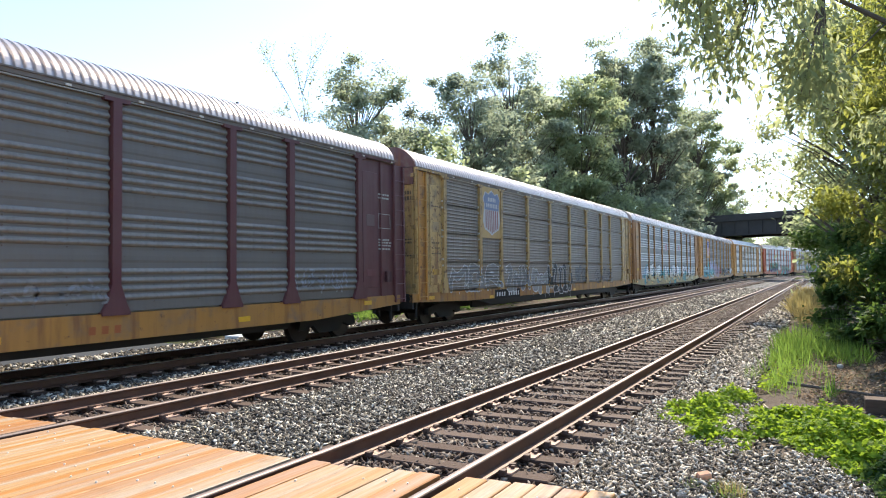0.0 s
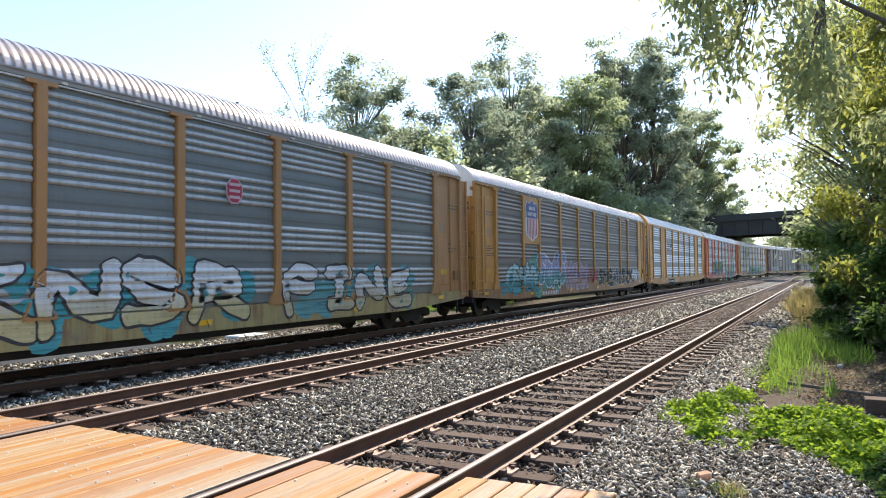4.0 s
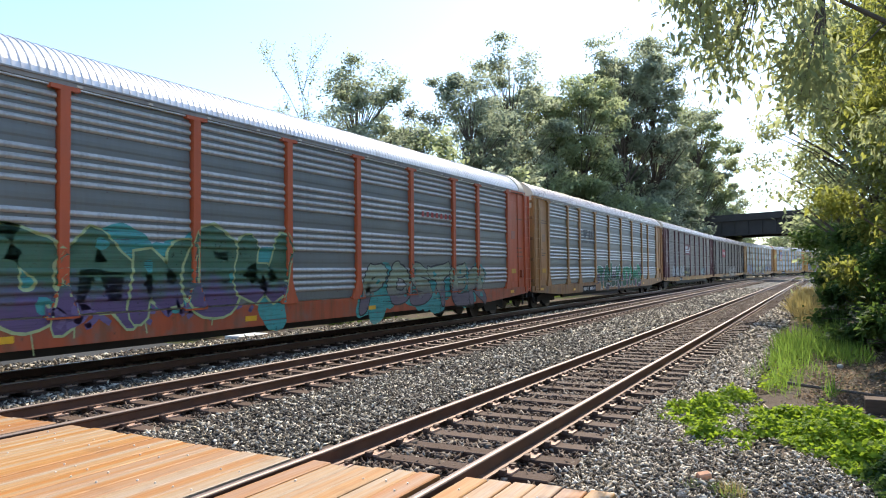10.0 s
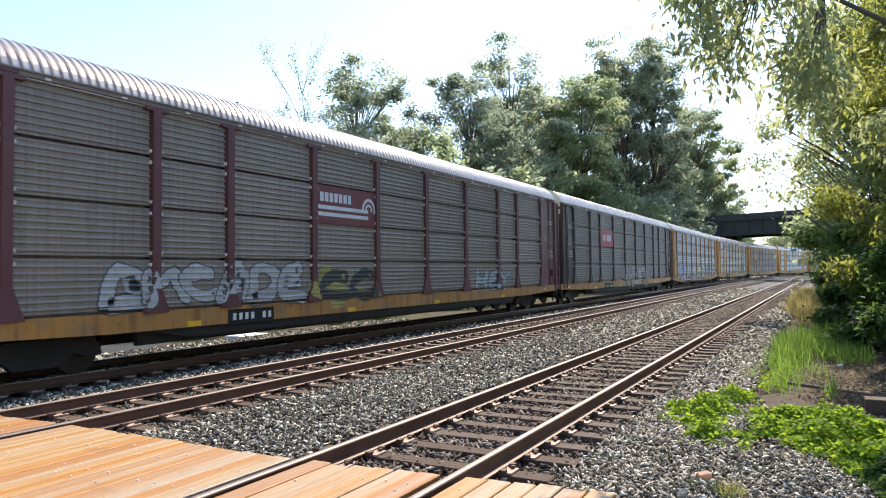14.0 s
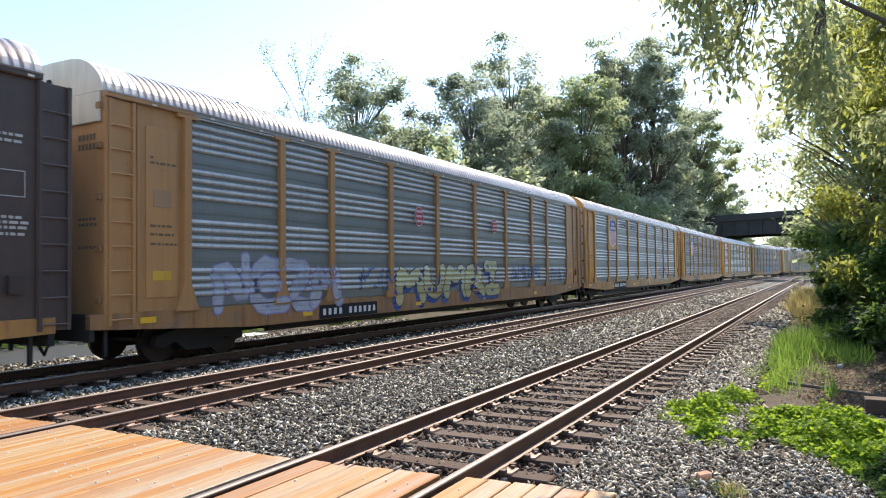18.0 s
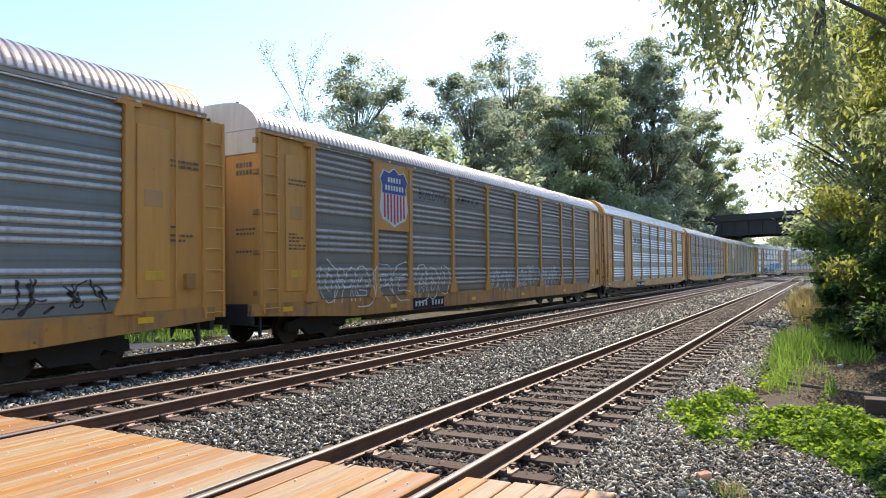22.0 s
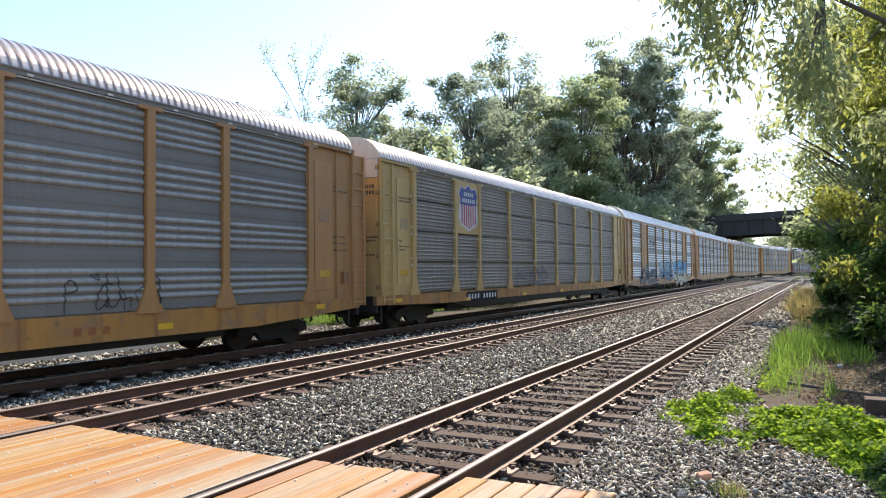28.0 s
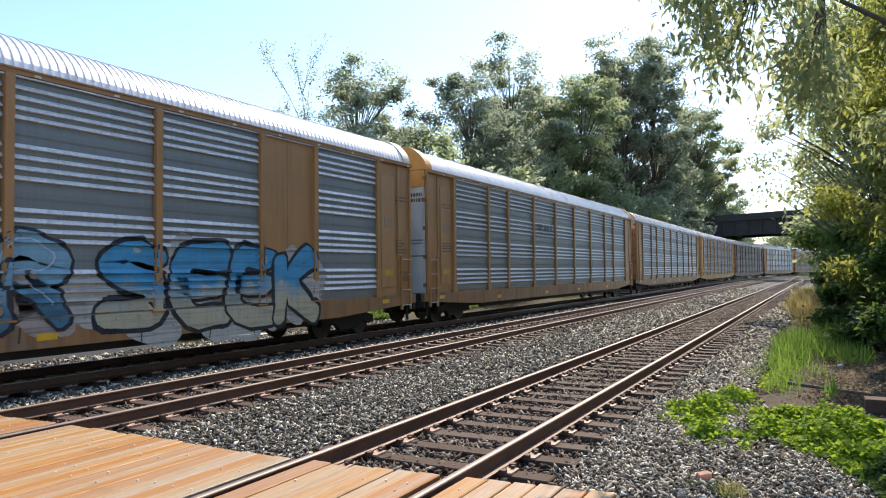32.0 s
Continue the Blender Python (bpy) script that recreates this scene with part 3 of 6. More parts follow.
def girder_mesh():
    """The black deep girder below the sill of an old flat car, between the trucks."""
    bm = bmesh.new()
    a = [bm.verts.new((x, y, z)) for x in (-0.08, 0.0) for y, z in ((-HALF + 4.2, 0.72), (-HALF + 5.4, 0.50), (HALF - 5.4, 0.50), (HALF - 4.2, 0.72))]
    bm.faces.new(a[:4])
    bm.faces.new(a[4:][::-1])
    for i in range(4):
        j = (i + 1) % 4
        bm.faces.new((a[j], a[i], a[4 + i], a[4 + j]))
    return mesh_of("fishbelly_girder", bm, BLACK)


def underframe_mesh():
    bm = bmesh.new()
    box(bm, -1.40, 1.40, -HALF - 0.2, HALF + 0.2, 0.92, 1.05)
    box(bm, -0.35, 0.35, -HALF + 4.2, HALF - 4.2, 0.40, 0.92)
    for y in np.arange(-11.5, 11.6, 2.3):
        box(bm, -1.38, 1.38, y - 0.08, y + 0.08, 0.68, 0.92)
    for y0, y1, x0, x1 in ((-2.4, -1.2, 0.6, 1.2), (0.4, 2.2, -1.2, -0.6), (3.4, 4.0, 0.5, 1.1)):
        box(bm, x0, x1, y0, y1, 0.50, 0.92)
    for sy in (-1, 1):
        box(bm, -1.5, 1.5, sy * (HALF + 0.2) - 0.05, sy * (HALF + 0.2) + 0.05, 0.60, 1.03)
        for x in (-1.42, 1.42):
            box(bm, x - 0.03, x + 0.03, sy * (HALF - 0.1) - 0.03, sy * (HALF - 0.1) + 0.03, 0.32, 0.85)
    for x in (-1.22, 1.22):
        box(bm, x - 0.05, x + 0.05, -HALF + 4.3, HALF - 4.3, 0.42, 0.92)
    return mesh_of("underframe", bm, BLACK)


def frame_mesh():
    """One cast side frame of a truck, in the plane x = 0."""
    bm = bmesh.new()
    ring = [(-1.16, 0.34), (-0.95, 0.30), (-0.62, 0.40), (-0.40, 0.20), (0.40, 0.20), (0.62, 0.40), (0.95, 0.30), (1.16, 0.34), (1.12, 0.54), (0.45, 0.68), (-0.45, 0.68), (-1.12, 0.54)]
    a = [bm.verts.new((-0.07, y, z)) for y, z in ring]
    b = [bm.verts.new((0.07, y, z)) for y, z in ring]
    bm.faces.new(a)
    bm.faces.new(b[::-1])
    for i in range(len(ring)):
        j = (i + 1) % len(ring)
        bm.faces.new((a[j], a[i], b[i], b[j]))
    return mesh_of("side_frame", bm, BLACK)


def bolster_mesh():
    bm = bmesh.new()
    box(bm, -0.95, 0.95, -0.2, 0.2, 0.48, 0.74)
    return mesh_of("bolster", bm, BLACK, 0.03)


def wheelset_mesh():
    bm = bmesh.new()
    rod(bm, (-0.95, 0, 0), (0.95, 0, 0), 0.08, 10)
    for sx in (-1, 1):
        rod(bm, (sx * 0.685, 0, 0), (sx * 0.715, 0, 0), 0.445, 24)
        rod(bm, (sx * 0.715, 0, 0), (sx * 0.82, 0, 0), 0.42, 24)
        rod(bm, (sx * 0.82, 0, 0), (sx * 0.85, 0, 0), 0.16, 12)
    return mesh_of("wheelset", bm, WHEELM)


def coupler_mesh():
    bm = bmesh.new()
    box(bm, -0.10, 0.10, 0.0, 0.55, 0.72, 0.92)
    box(bm, -0.16, 0.12, -0.14, 0.10, 0.70, 0.98)
    box(bm, 0.06, 0.20, -0.2, -0.02, 0.72, 0.95)
    rod(bm, (-0.5, 0.3, 0.72), (-0.45, 0.05, 0.35), 0.025, 6)
    rod(bm, (-0.45, 0.05, 0.35), (-0.2, -0.15, 0.45), 0.025, 6)
    rod(bm, (-1.2, 0.3, 0.95), (0.1, 0.25, 0.95), 0.02, 6)
    return mesh_of("coupler", bm, BLACK)


FLIP = Matrix.Rotation(math.pi, 4, "Z")
cars, wheels = [], []
YEL, TAN, MAR, ORG, BRN = (0.57, 0.265, 0.05), (0.44, 0.215, 0.07), (0.115, 0.032, 0.036), (0.56, 0.105, 0.03), (0.055, 0.035, 0.03)
OLDYEL = (0.58, 0.37, 0.13)
GREY_D, GREY_M, GREY_B, SILVER = (0.33, 0.295, 0.25), (0.36, 0.335, 0.295), (0.50, 0.505, 0.475), (0.78, 0.78, 0.76)
CREAMC, WHITEC = (0.62, 0.57, 0.48), (0.66, 0.66, 0.64)
SIDE_TURN = Matrix(((0, 0, 1, 0), (1, 0, 0, 0), (0, 1, 0, 0), (0, 0, 0, 1)))   # text plane -> near side of a car

_flat = {}


def flat(rgb, rough=0.55):
    key = tuple(round(c, 3) for c in rgb) + (rough,)
    if key not in _flat:
        _flat[key] = plain("sprayed_paint", rgb, rough, 0.0, 0.22, 2.5)
    return _flat[key]


_spray = {}


def sprayed(rgb, keep=0.35, low=None, tall=1.0):
    """Spray paint worn through in streaks, so that the screen shows between; low is a second colour that it fades to downwards."""
    key = tuple(round(c, 3) for c in rgb) + (keep, low, round(tall, 2))
    if key not in _spray:
        k = Mat("worn_spray_paint", 0.65, 0.0)
        f = k.noise(2.5, 5)
        base = k.mix(f, tuple(c * 0.75 for c in rgb), tuple(min(1, c * 1.15) for c in rgb))
        if low:
            sep = k.n.new("ShaderNodeSeparateXYZ")
            k.l.new(k.co, sep.inputs[0])
            add = k.n.new("ShaderNodeMath")
            add.operation = "MULTIPLY_ADD"
            k.l.new(k.noise(1.6, 4), add.inputs[0])
            add.inputs[1].default_value = tall * 0.7
            k.l.new(sep.outputs["Y"], add.inputs[2])
            half = tall * 0.85
            div = k.n.new("ShaderNodeMath")
            div.operation = "DIVIDE"
            div.inputs[1].default_value = half * 2
            k.l.new(add.outputs[0], div.inputs[0])
            base = k.mix(k.ramp(div.outputs[0], (0.38, 0.0), (0.54, 1.0)), tuple(low), base)
        dirt = k.ramp(k.noise(1.0, 5, k.scaled(9, 0.8, 1)), (0.45, 0.0), (0.8, 0.3))
        k.color(k.mix(dirt, base, (0.13, 0.11, 0.09)))
        ridge = k.noise(1.0, 3, k.scaled(0.5, 13, 1.0))
        chip = k.ramp(k.noise(11.0, 5, rough=0.75), (0.30, 0.35), (0.40, 1.0))
        t = k.n.new("ShaderNodeBsdfTransparent")
        m = k.n.new("ShaderNodeMixShader")
        k.l.new(k.mix(1.0, k.ramp(ridge, (0.34, keep), (0.52, 1.0)), chip, "MULTIPLY"), m.inputs[0])
        k.l.new(t.outputs[0], m.inputs[1])
        k.l.new(k.b.outputs[0], m.inputs[2])
        k.l.new(m.outputs[0], k.out.inputs["Surface"])
        _spray[key] = k.m
    return _spray[key]


def side_depth(car, y, z):
    """How far the near side of a car stands out from SIDE, y metres behind its front corner."""
    if z < Z_DECK:
        return 0.031
    style = car["style"]
    half = 0.072 if style == "seam" else 0.09
    half += (0.07 if style == "seam" else 0.19) * max(0.0, min(1.0, (Z_DECK + 0.50 - z) / 0.34 * 0.62 if z > Z_DECK + 0.16 else 0.62 + (Z_DECK + 0.16 - z) / 0.14 * 0.38))
    if any(abs(y - p) < half for p in POSTS):
        return 0.077
    if y < POSTS[0] or y > POSTS[-1]:
        return 0.03
    i = max(k for k in range(len(POSTS) - 1) if POSTS[k] <= y)
    if i in car["solids"]:
        return 0.02
    prof = cached(("profile", style), lambda: panel_profile(style))
    for (da, za), (db, zb) in zip(prof[:-1], prof[1:]):
        if za <= z <= zb:
            return da + (db - da) * (z - za) / max(1e-6, zb - za)
    return 0.0


def conform(me, car, p, z):
    """Lays a flat drawing (x along, y up, z out) on the ribs, posts and sill behind it."""
    bm = bmesh.new()
    bm.from_mesh(me)
    xs, ys = [v.co.x for v in bm.verts], [v.co.y for v in bm.verts]
    half = 0.072 if car["style"] == "seam" else 0.09
    prof = panel_profile(car["style"])
    cuts = [((0, zz - z, 0), (0, 1, 0)) for d, zz in prof if min(ys) < zz - z < max(ys)] + [((0, Z_DECK - z - 0.001, 0), (0, 1, 0))]
    cuts += [((q + e - p, 0, 0), (1, 0, 0)) for q in POSTS for e in (-half - 0.19, -half - 0.12, -half - 0.06, -half - 0.001, half + 0.001, half + 0.06, half + 0.12, half + 0.19) if min(xs) < q + e - p < max(xs)]
    for co, no in cuts:
        bmesh.ops.bisect_plane(bm, geom=bm.verts[:] + bm.edges[:] + bm.faces[:], plane_co=co, plane_no=no, dist=1e-5)
    gone = []
    for f in bm.faces:
        c = f.calc_center_median()
        if side_depth(car, c.x + p, c.y + z) < -0.03:
            gone.append(f)
    bmesh.ops.delete(bm, geom=gone, context="FACES")
    for v in bm.verts:
        v.co.z += max(-0.005, side_depth(car, v.co.x + p, v.co.y + z)) + 0.003
    bm.to_mesh(me)
    bm.free()
    return me


def glyph(ch, offset):
    """Vertices and faces of one letter of the built-in font, 1 high, grown by offset."""
    def make():
        cu = bpy.data.curves.new("letter", "FONT")
        cu.body, cu.offset, cu.resolution_u = ch, offset, 5
        ob = bpy.data.objects.new("letter", cu)
        me = bpy.data.meshes.new_from_object(ob)
        out = [v.co[:] for v in me.vertices], [tuple(p.vertices) for p in me.polygons]
        bpy.data.objects.remove(ob)
        bpy.data.curves.remove(cu)
        bpy.data.meshes.remove(me)
        return out
    return cached(("glyph", ch, offset), make)


def lettering(name, parent, text, p, z, height, rgb, squeeze=1.0, label="", bold=0.02):
    """Plain upright lettering on the near side, from p metres behind the car's front corner."""
    p += parent["slip"]
    verts, faces, x = [], [], 0.0
    for ch in text:
        if ch == " ":
            x += 0.4
            continue
        v, f = glyph(ch, bold)
        k = len(verts)
        verts += [((a + x) * height * 1.4 * squeeze, b * height * 1.4, 0) for a, b, c in v]
        faces += [tuple(i + k for i in q) for q in f]
        x += (max(a for a, b, c in v) if v else 0.3) + 0.10
    m = Matrix.Translation((SIDE, -HALF + p, z)) @ SIDE_TURN
    return hang(name, conform(mesh_from(name, verts, faces, flat(rgb)), parent, p, z), parent, m, None, label)


# Strokes of sprayed letters on a ten by ten grid, across then up.
STROKES = {"A": "00 39 59 90|23 73", "B": "10 19 79 86 45 94 80 10", "C": "88 59 17 13 51 92", "D": "10 19 69 95 71 10", "E": "89 19 10 90|15 75", "F": "89 19 10|15 75", "G": "88 49 16 12 50 92 95 55",
           "H": "10 19|80 89|15 85", "I": "29 79|50 59|20 80", "J": "79 72 40 12", "K": "10 19|89 25 90", "L": "19 10 80", "M": "00 19 44 89 90", "N": "10 19 80 89", "O": "39 14 31 71 95 68 39",
           "P": "10 19 79 87 65 15", "R": "10 19 79 86 45 15|45 90", "S": "88 49 17 45 84 71 11", "T": "09 99|59 50", "U": "19 13 41 72 89", "W": "09 20 46 70 99", "X": "19 90|10 89",
           "Y": "09 45 99|45 40", "Z": "19 89 10 90", "!": "59 53|50 51"}


def stroke_paths(ch):
    """The rounded centre lines of one sprayed letter in a unit square."""
    def make():
        out = []
        for st in STROKES[ch].split("|"):
            pts = [Vector((int(q[0]) / 9, int(q[1]) / 9)) for q in st.split()]
            for _ in range(2):
                soft = [pts[0]]
                for a, b in zip(pts[:-1], pts[1:]):
                    soft += [a.lerp(b, 0.25), a.lerp(b, 0.75)]
                pts = soft + [pts[-1]]
            out.append(pts)
        return out
    return cached(("strokes", ch), make)


def graffiti(parent, word, p, z, height, wide, fill, line, cloud, seed, label, low=None, drop=False, fat=1.0, shine=None, heavy=1.0):
    """A sprayed word on the near side, p metres behind the front corner, wide metres long: a colour cloud (or, with drop, a cast shape behind the letters), outlines and filled letters that fade to low."""
    rng = random.Random(seed)
    p += parent["slip"]
    height, z = height * 1.25, z - 0.06
    fill = fill and tuple(min(0.82, c * (1.3 if max(fill) > 0.25 else 1.15)) for c in fill)
    line = tuple(min(0.85, c * (1.4 if max(line) > 0.25 else 1.0)) for c in line)
    cloud = cloud and tuple(min(0.8, c * 1.2) for c in cloud)
    verts, faces, slots = [], [], []

    def add(v, f, slot):
        k = len(verts)
        verts.extend(v)
        faces.extend(tuple(i + k for i in q) for q in f)
        slots.extend([slot] * len(f))

    def blob(cx, cy, r, d, slot, n=18):
        a1, a2 = rng.uniform(0, 6.28), rng.uniform(0, 6.28)
        ring = []
        for i in range(n):
            a = 6.2832 * i / n
            q = r * (1 + 0.16 * math.sin(2 * a + a1) + 0.10 * math.sin(3 * a + a2))
            ring.append((cx + 1.25 * q * math.cos(a), cy + q * math.sin(a), d))
        add(ring, [tuple(range(n))], slot)

    if cloud and not drop:
        for i in range(int(wide * 3.5)):
            blob(rng.uniform(-0.2, wide + 0.2), rng.uniform(0.08, 0.78) * height, rng.uniform(0.14, 0.32) * height, 0.0002 * (i % 9), 0)
    step = wide / len(word)
    lw = step * 1.08
    r = min(0.14 * height, 0.175 * lw) * fat
    edge = max(0.022, 0.028 * height) * heavy

    def ribbon_of(path, off, half, d, slot, caps):
        """A flat band along a path, shifted sideways by off."""
        left, right = [], []
        for i, q in enumerate(path):
            e = path[min(i + 1, len(path) - 1)] - path[max(0, i - 1)]
            nv = Vector((-e.y, e.x)).normalized() if e.length > 1e-6 else Vector((0, 1))
            left.append((q + nv * (off + half)))
            right.append((q + nv * (off - half)))
        k = len(path)
        add([(q.x, q.y, d) for q in left + right], [(i, k + i, k + i + 1, i + 1) for i in range(k - 1)], slot)
        if caps:
            for q in (path[0], path[-1]):
                add([(q.x + half * math.cos(0.6283 * j), q.y + half * math.sin(0.6283 * j), d - 0.0005) for j in range(10)], [tuple(range(10))], slot)

    for n_ch, ch in enumerate(word):
        dz, tilt, hh = rng.uniform(-0.06, 0.06) * height, rng.uniform(-0.12, 0.12), height * rng.uniform(0.94, 1.08)
        layer = 0.004 + 0.003 * n_ch
        paths = [[Vector((n_ch * step + q.x * lw * 0.86 + q.y * tilt * height + r, q.y * (hh - 2 * r) + r + dz)) for q in path] for path in stroke_paths(ch)]
        for path in paths:
            if fill is None:
                for side in (-1, 1):
                    ribbon_of(path, side * r, 0.016, layer, 1, False)
                continue
            if cloud and drop:
                for k in range(4):
                    ribbon_of([q + Vector((-0.035, -0.03)) * k * height for q in path], 0.0, r + edge, layer - 0.002 - 0.0002 * k, 0, True)
            ribbon_of(path, 0.0, r + edge, layer, 1, True)
        if fill is None:
            continue
        for path in paths:
            ribbon_of(path, 0.0, r - 0.004, layer + 0.0015, 2, True)
        for path in paths:
            if shine:
                ribbon_of([q + Vector((-0.03, 0.05)) * height for q in path[2:-2]], 0.0, 0.010, layer + 0.002, 3, False)
            if len(path) > 4 and rng.random() < 0.8:
                mid = path[rng.randint(1, len(path) - 2)]
                blob(mid.x, mid.y, r * rng.uniform(0.25, 0.45), layer + 0.0021, 0 if cloud else 1, 10)
        if fill and rng.random() < 0.7:
            x0, y0 = n_ch * step + lw * rng.uniform(0.2, 0.7), dz + r * 0.3
            ribbon_of([Vector((x0, y0)), Vector((x0 + 0.01, y0 - height * rng.uniform(0.08, 0.22)))], 0.0, 0.012, layer, 1, False)
    seed_v = Vector((seed * 1.7, seed * 0.3, 0))
    warped = []
    for a, b, d in verts:
        n1 = noise.noise(Vector((a, b, 0)) * (1.7 / height) + seed_v)
        n2 = noise.noise(Vector((a, b, 5)) * (1.5 / height) + seed_v)
        n3 = noise.noise(Vector((a, b, 9)) * (4.5 / height) + seed_v)
        give = 0.35 if drop else 1.0
        warped.append((a + (0.15 * n1 + 0.045 * n3) * give * height, b + (0.12 * n2 + 0.045 * n3) * give * height * (0.4 + b / height), d))
    verts = warped
    m = Matrix.Translation((SIDE, -HALF + p, z)) @ SIDE_TURN
    inks = [sprayed(cloud or fill or line, 0.45), sprayed(line, 0.85), sprayed(fill or line, 0.75, low, height), sprayed(shine or line, 0.7)]
    me = mesh_from("graffiti", verts, faces, inks, False, slots)
    return tagged(hang("graffiti", conform(me, parent, p, z), parent, m, None, label), kind="stuff")


def scrawl(parent, p, z, height, wide, rgb, seed, label="thin sprayed scribble", thick=0.025):
    """Loose sprayed line work in swinging strokes."""
    p += parent["slip"]
    rng = random.Random(seed)
    verts, faces = [], []
    x, lift = 0.0, 0.0
    while x < wide:
        ctrl = [Vector((x + rng.uniform(-0.05, 0.40), rng.uniform(0, 1) * height)) for _ in range(rng.randint(3, 6))]
        pts = [ctrl[0]]
        for i in range(1, len(ctrl) - 1):
            a, b, c = (ctrl[i - 1] + ctrl[i]) / 2 if i > 1 else ctrl[0], ctrl[i], (ctrl[i] + ctrl[i + 1]) / 2 if i < len(ctrl) - 2 else ctrl[-1]
            pts += [a * (1 - t) ** 2 + b * 2 * t * (1 - t) + c * t * t for t in (0.2, 0.4, 0.6, 0.8, 1.0)]
        w = thick * rng.uniform(0.7, 1.2)
        lift = (lift + 0.0017) % 0.012
        row = []
        for i, q in enumerate(pts):
            d = pts[min(i + 1, len(pts) - 1)] - pts[max(0, i - 1)]
            n = Vector((-d.y, d.x)).normalized() * w if d.length > 1e-6 else Vector((w, 0))
            k = len(verts)
            verts += [(q.x + n.x, q.y + n.y, lift), (q.x - n.x, q.y - n.y, lift)]
            row.append(k)
        faces += [(a, a + 1, b + 1, b) for a, b in zip(row[:-1], row[1:])]
        x += rng.uniform(0.14, 0.30)
    m = Matrix.Translation((SIDE, -HALF + p, z)) @ SIDE_TURN
    return tagged(hang("graffiti", conform(mesh_from("graffiti", verts, faces, sprayed(rgb, 0.8)), parent, p, z), parent, m, None, label), kind="stuff")


def sheet(bm, pts, d, mi):
    bm.faces.new([bm.verts.new((SIDE + d, -HALF + y, z)) for y, z in pts]).material_index = mi


def shield_emblem(car, p0, p1, z0, z1, faded=False):
    """A painted plate with a blue and striped shield; lettering as plain bars."""
    plate = bmesh.new()
    box(plate, SIDE - 0.02, SIDE + 0.064, -HALF + p0, -HALF + p1, z0, z1)
    pl = part("emblem_plate", plate, PAINT, car, "painted plate with a striped shield")
    pl.color = (*(tuple(c * 1.05 for c in car["paint"])), 1)
    blue, red, white = ((0.035, 0.05, 0.22), (0.42, 0.03, 0.05), (0.62, 0.60, 0.60)) if not faded else ((0.20, 0.24, 0.36), (0.36, 0.14, 0.12), (0.58, 0.56, 0.54))
    w, h = (p1 - p0) * 0.86, (z1 - z0) * 0.86
    cx, zb = (p0 + p1) / 2, (z0 + z1) / 2 - h / 2

    def P(u, v):
        return cx + u * w / 2, zb + v * h
    out = [(0, 0), (0.35, 0.07), (0.80, 0.13), (0.98, 0.30), (0.90, 0.52), (0.84, 0.68), (0.98, 0.80), (0.72, 0.95), (0.36, 0.91), (0, 1.0)]
    ring = out + [(-u, v) for u, v in reversed(out[1:-1])]
    bm = bmesh.new()
    sheet(bm, [P(u * 1.06, 0.5 + (v - 0.5) * 1.05) for u, v in ring], 0.068, 2)
    sheet(bm, [P(u, v) for u, v in ring], 0.072, 2)
    top = [(0.87, 0.56), (0.84, 0.68), (0.98, 0.80), (0.72, 0.95), (0.36, 0.91), (0, 1.0)]
    sheet(bm, [P(u, v) for u, v in top + [(-u, v) for u, v in reversed(top[:-1])]], 0.076, 0)
    for i in range(-3, 4):
        u = i * 0.235
        low = 0.03 + 0.16 * abs(u)
        sheet(bm, [P(u - 0.062, low), P(u + 0.062, low), P(u + 0.062, 0.555), P(u - 0.062, 0.555)], 0.076, 1)
    for v in (0.80, 0.66):
        n = 5 if v > 0.7 else 7
        for i in range(n):
            u = (i - (n - 1) / 2) * 0.2
            sheet(bm, [P(u - 0.065, v - 0.045), P(u + 0.065, v - 0.045), P(u + 0.065, v + 0.045), P(u - 0.065, v + 0.045)], 0.080, 2)
    part("shield_emblem", bm, [flat(blue), flat(red), flat(white)], car, "blue and red striped shield")


def bars(car, p, z, count, w, h, rgb, name="lettering", gap=0.35, back=None, label=""):
    """Unreadable or private lettering as a row of small bars."""
    p += car["slip"]
    bm = bmesh.new()
    if back:
        sheet(bm, [(p - 0.1, z - h * 0.35), (p + count * w * (1 + gap) + 0.05, z - h * 0.35), (p + count * w * (1 + gap) + 0.05, z + h * 1.35), (p - 0.1, z + h * 1.35)], 0.036, 1)
    for i in range(count):
        if back and i == 4:
            continue
        a = p + (i + 0.2) * w * (1 + gap)
        sheet(bm, [(a, z + h * 0.1), (a + w * 0.7, z + h * 0.1), (a + w * 0.74, z + h * 0.9), (a + w * 0.04, z + h * 0.9)], 0.040 if back or z < 1.0 else 0.080, 0)
    return part(name, bm, [flat(rgb), flat(tuple(c * 0.4 for c in back) if back else rgb, 0.9 if back else 0.55)], car, label)


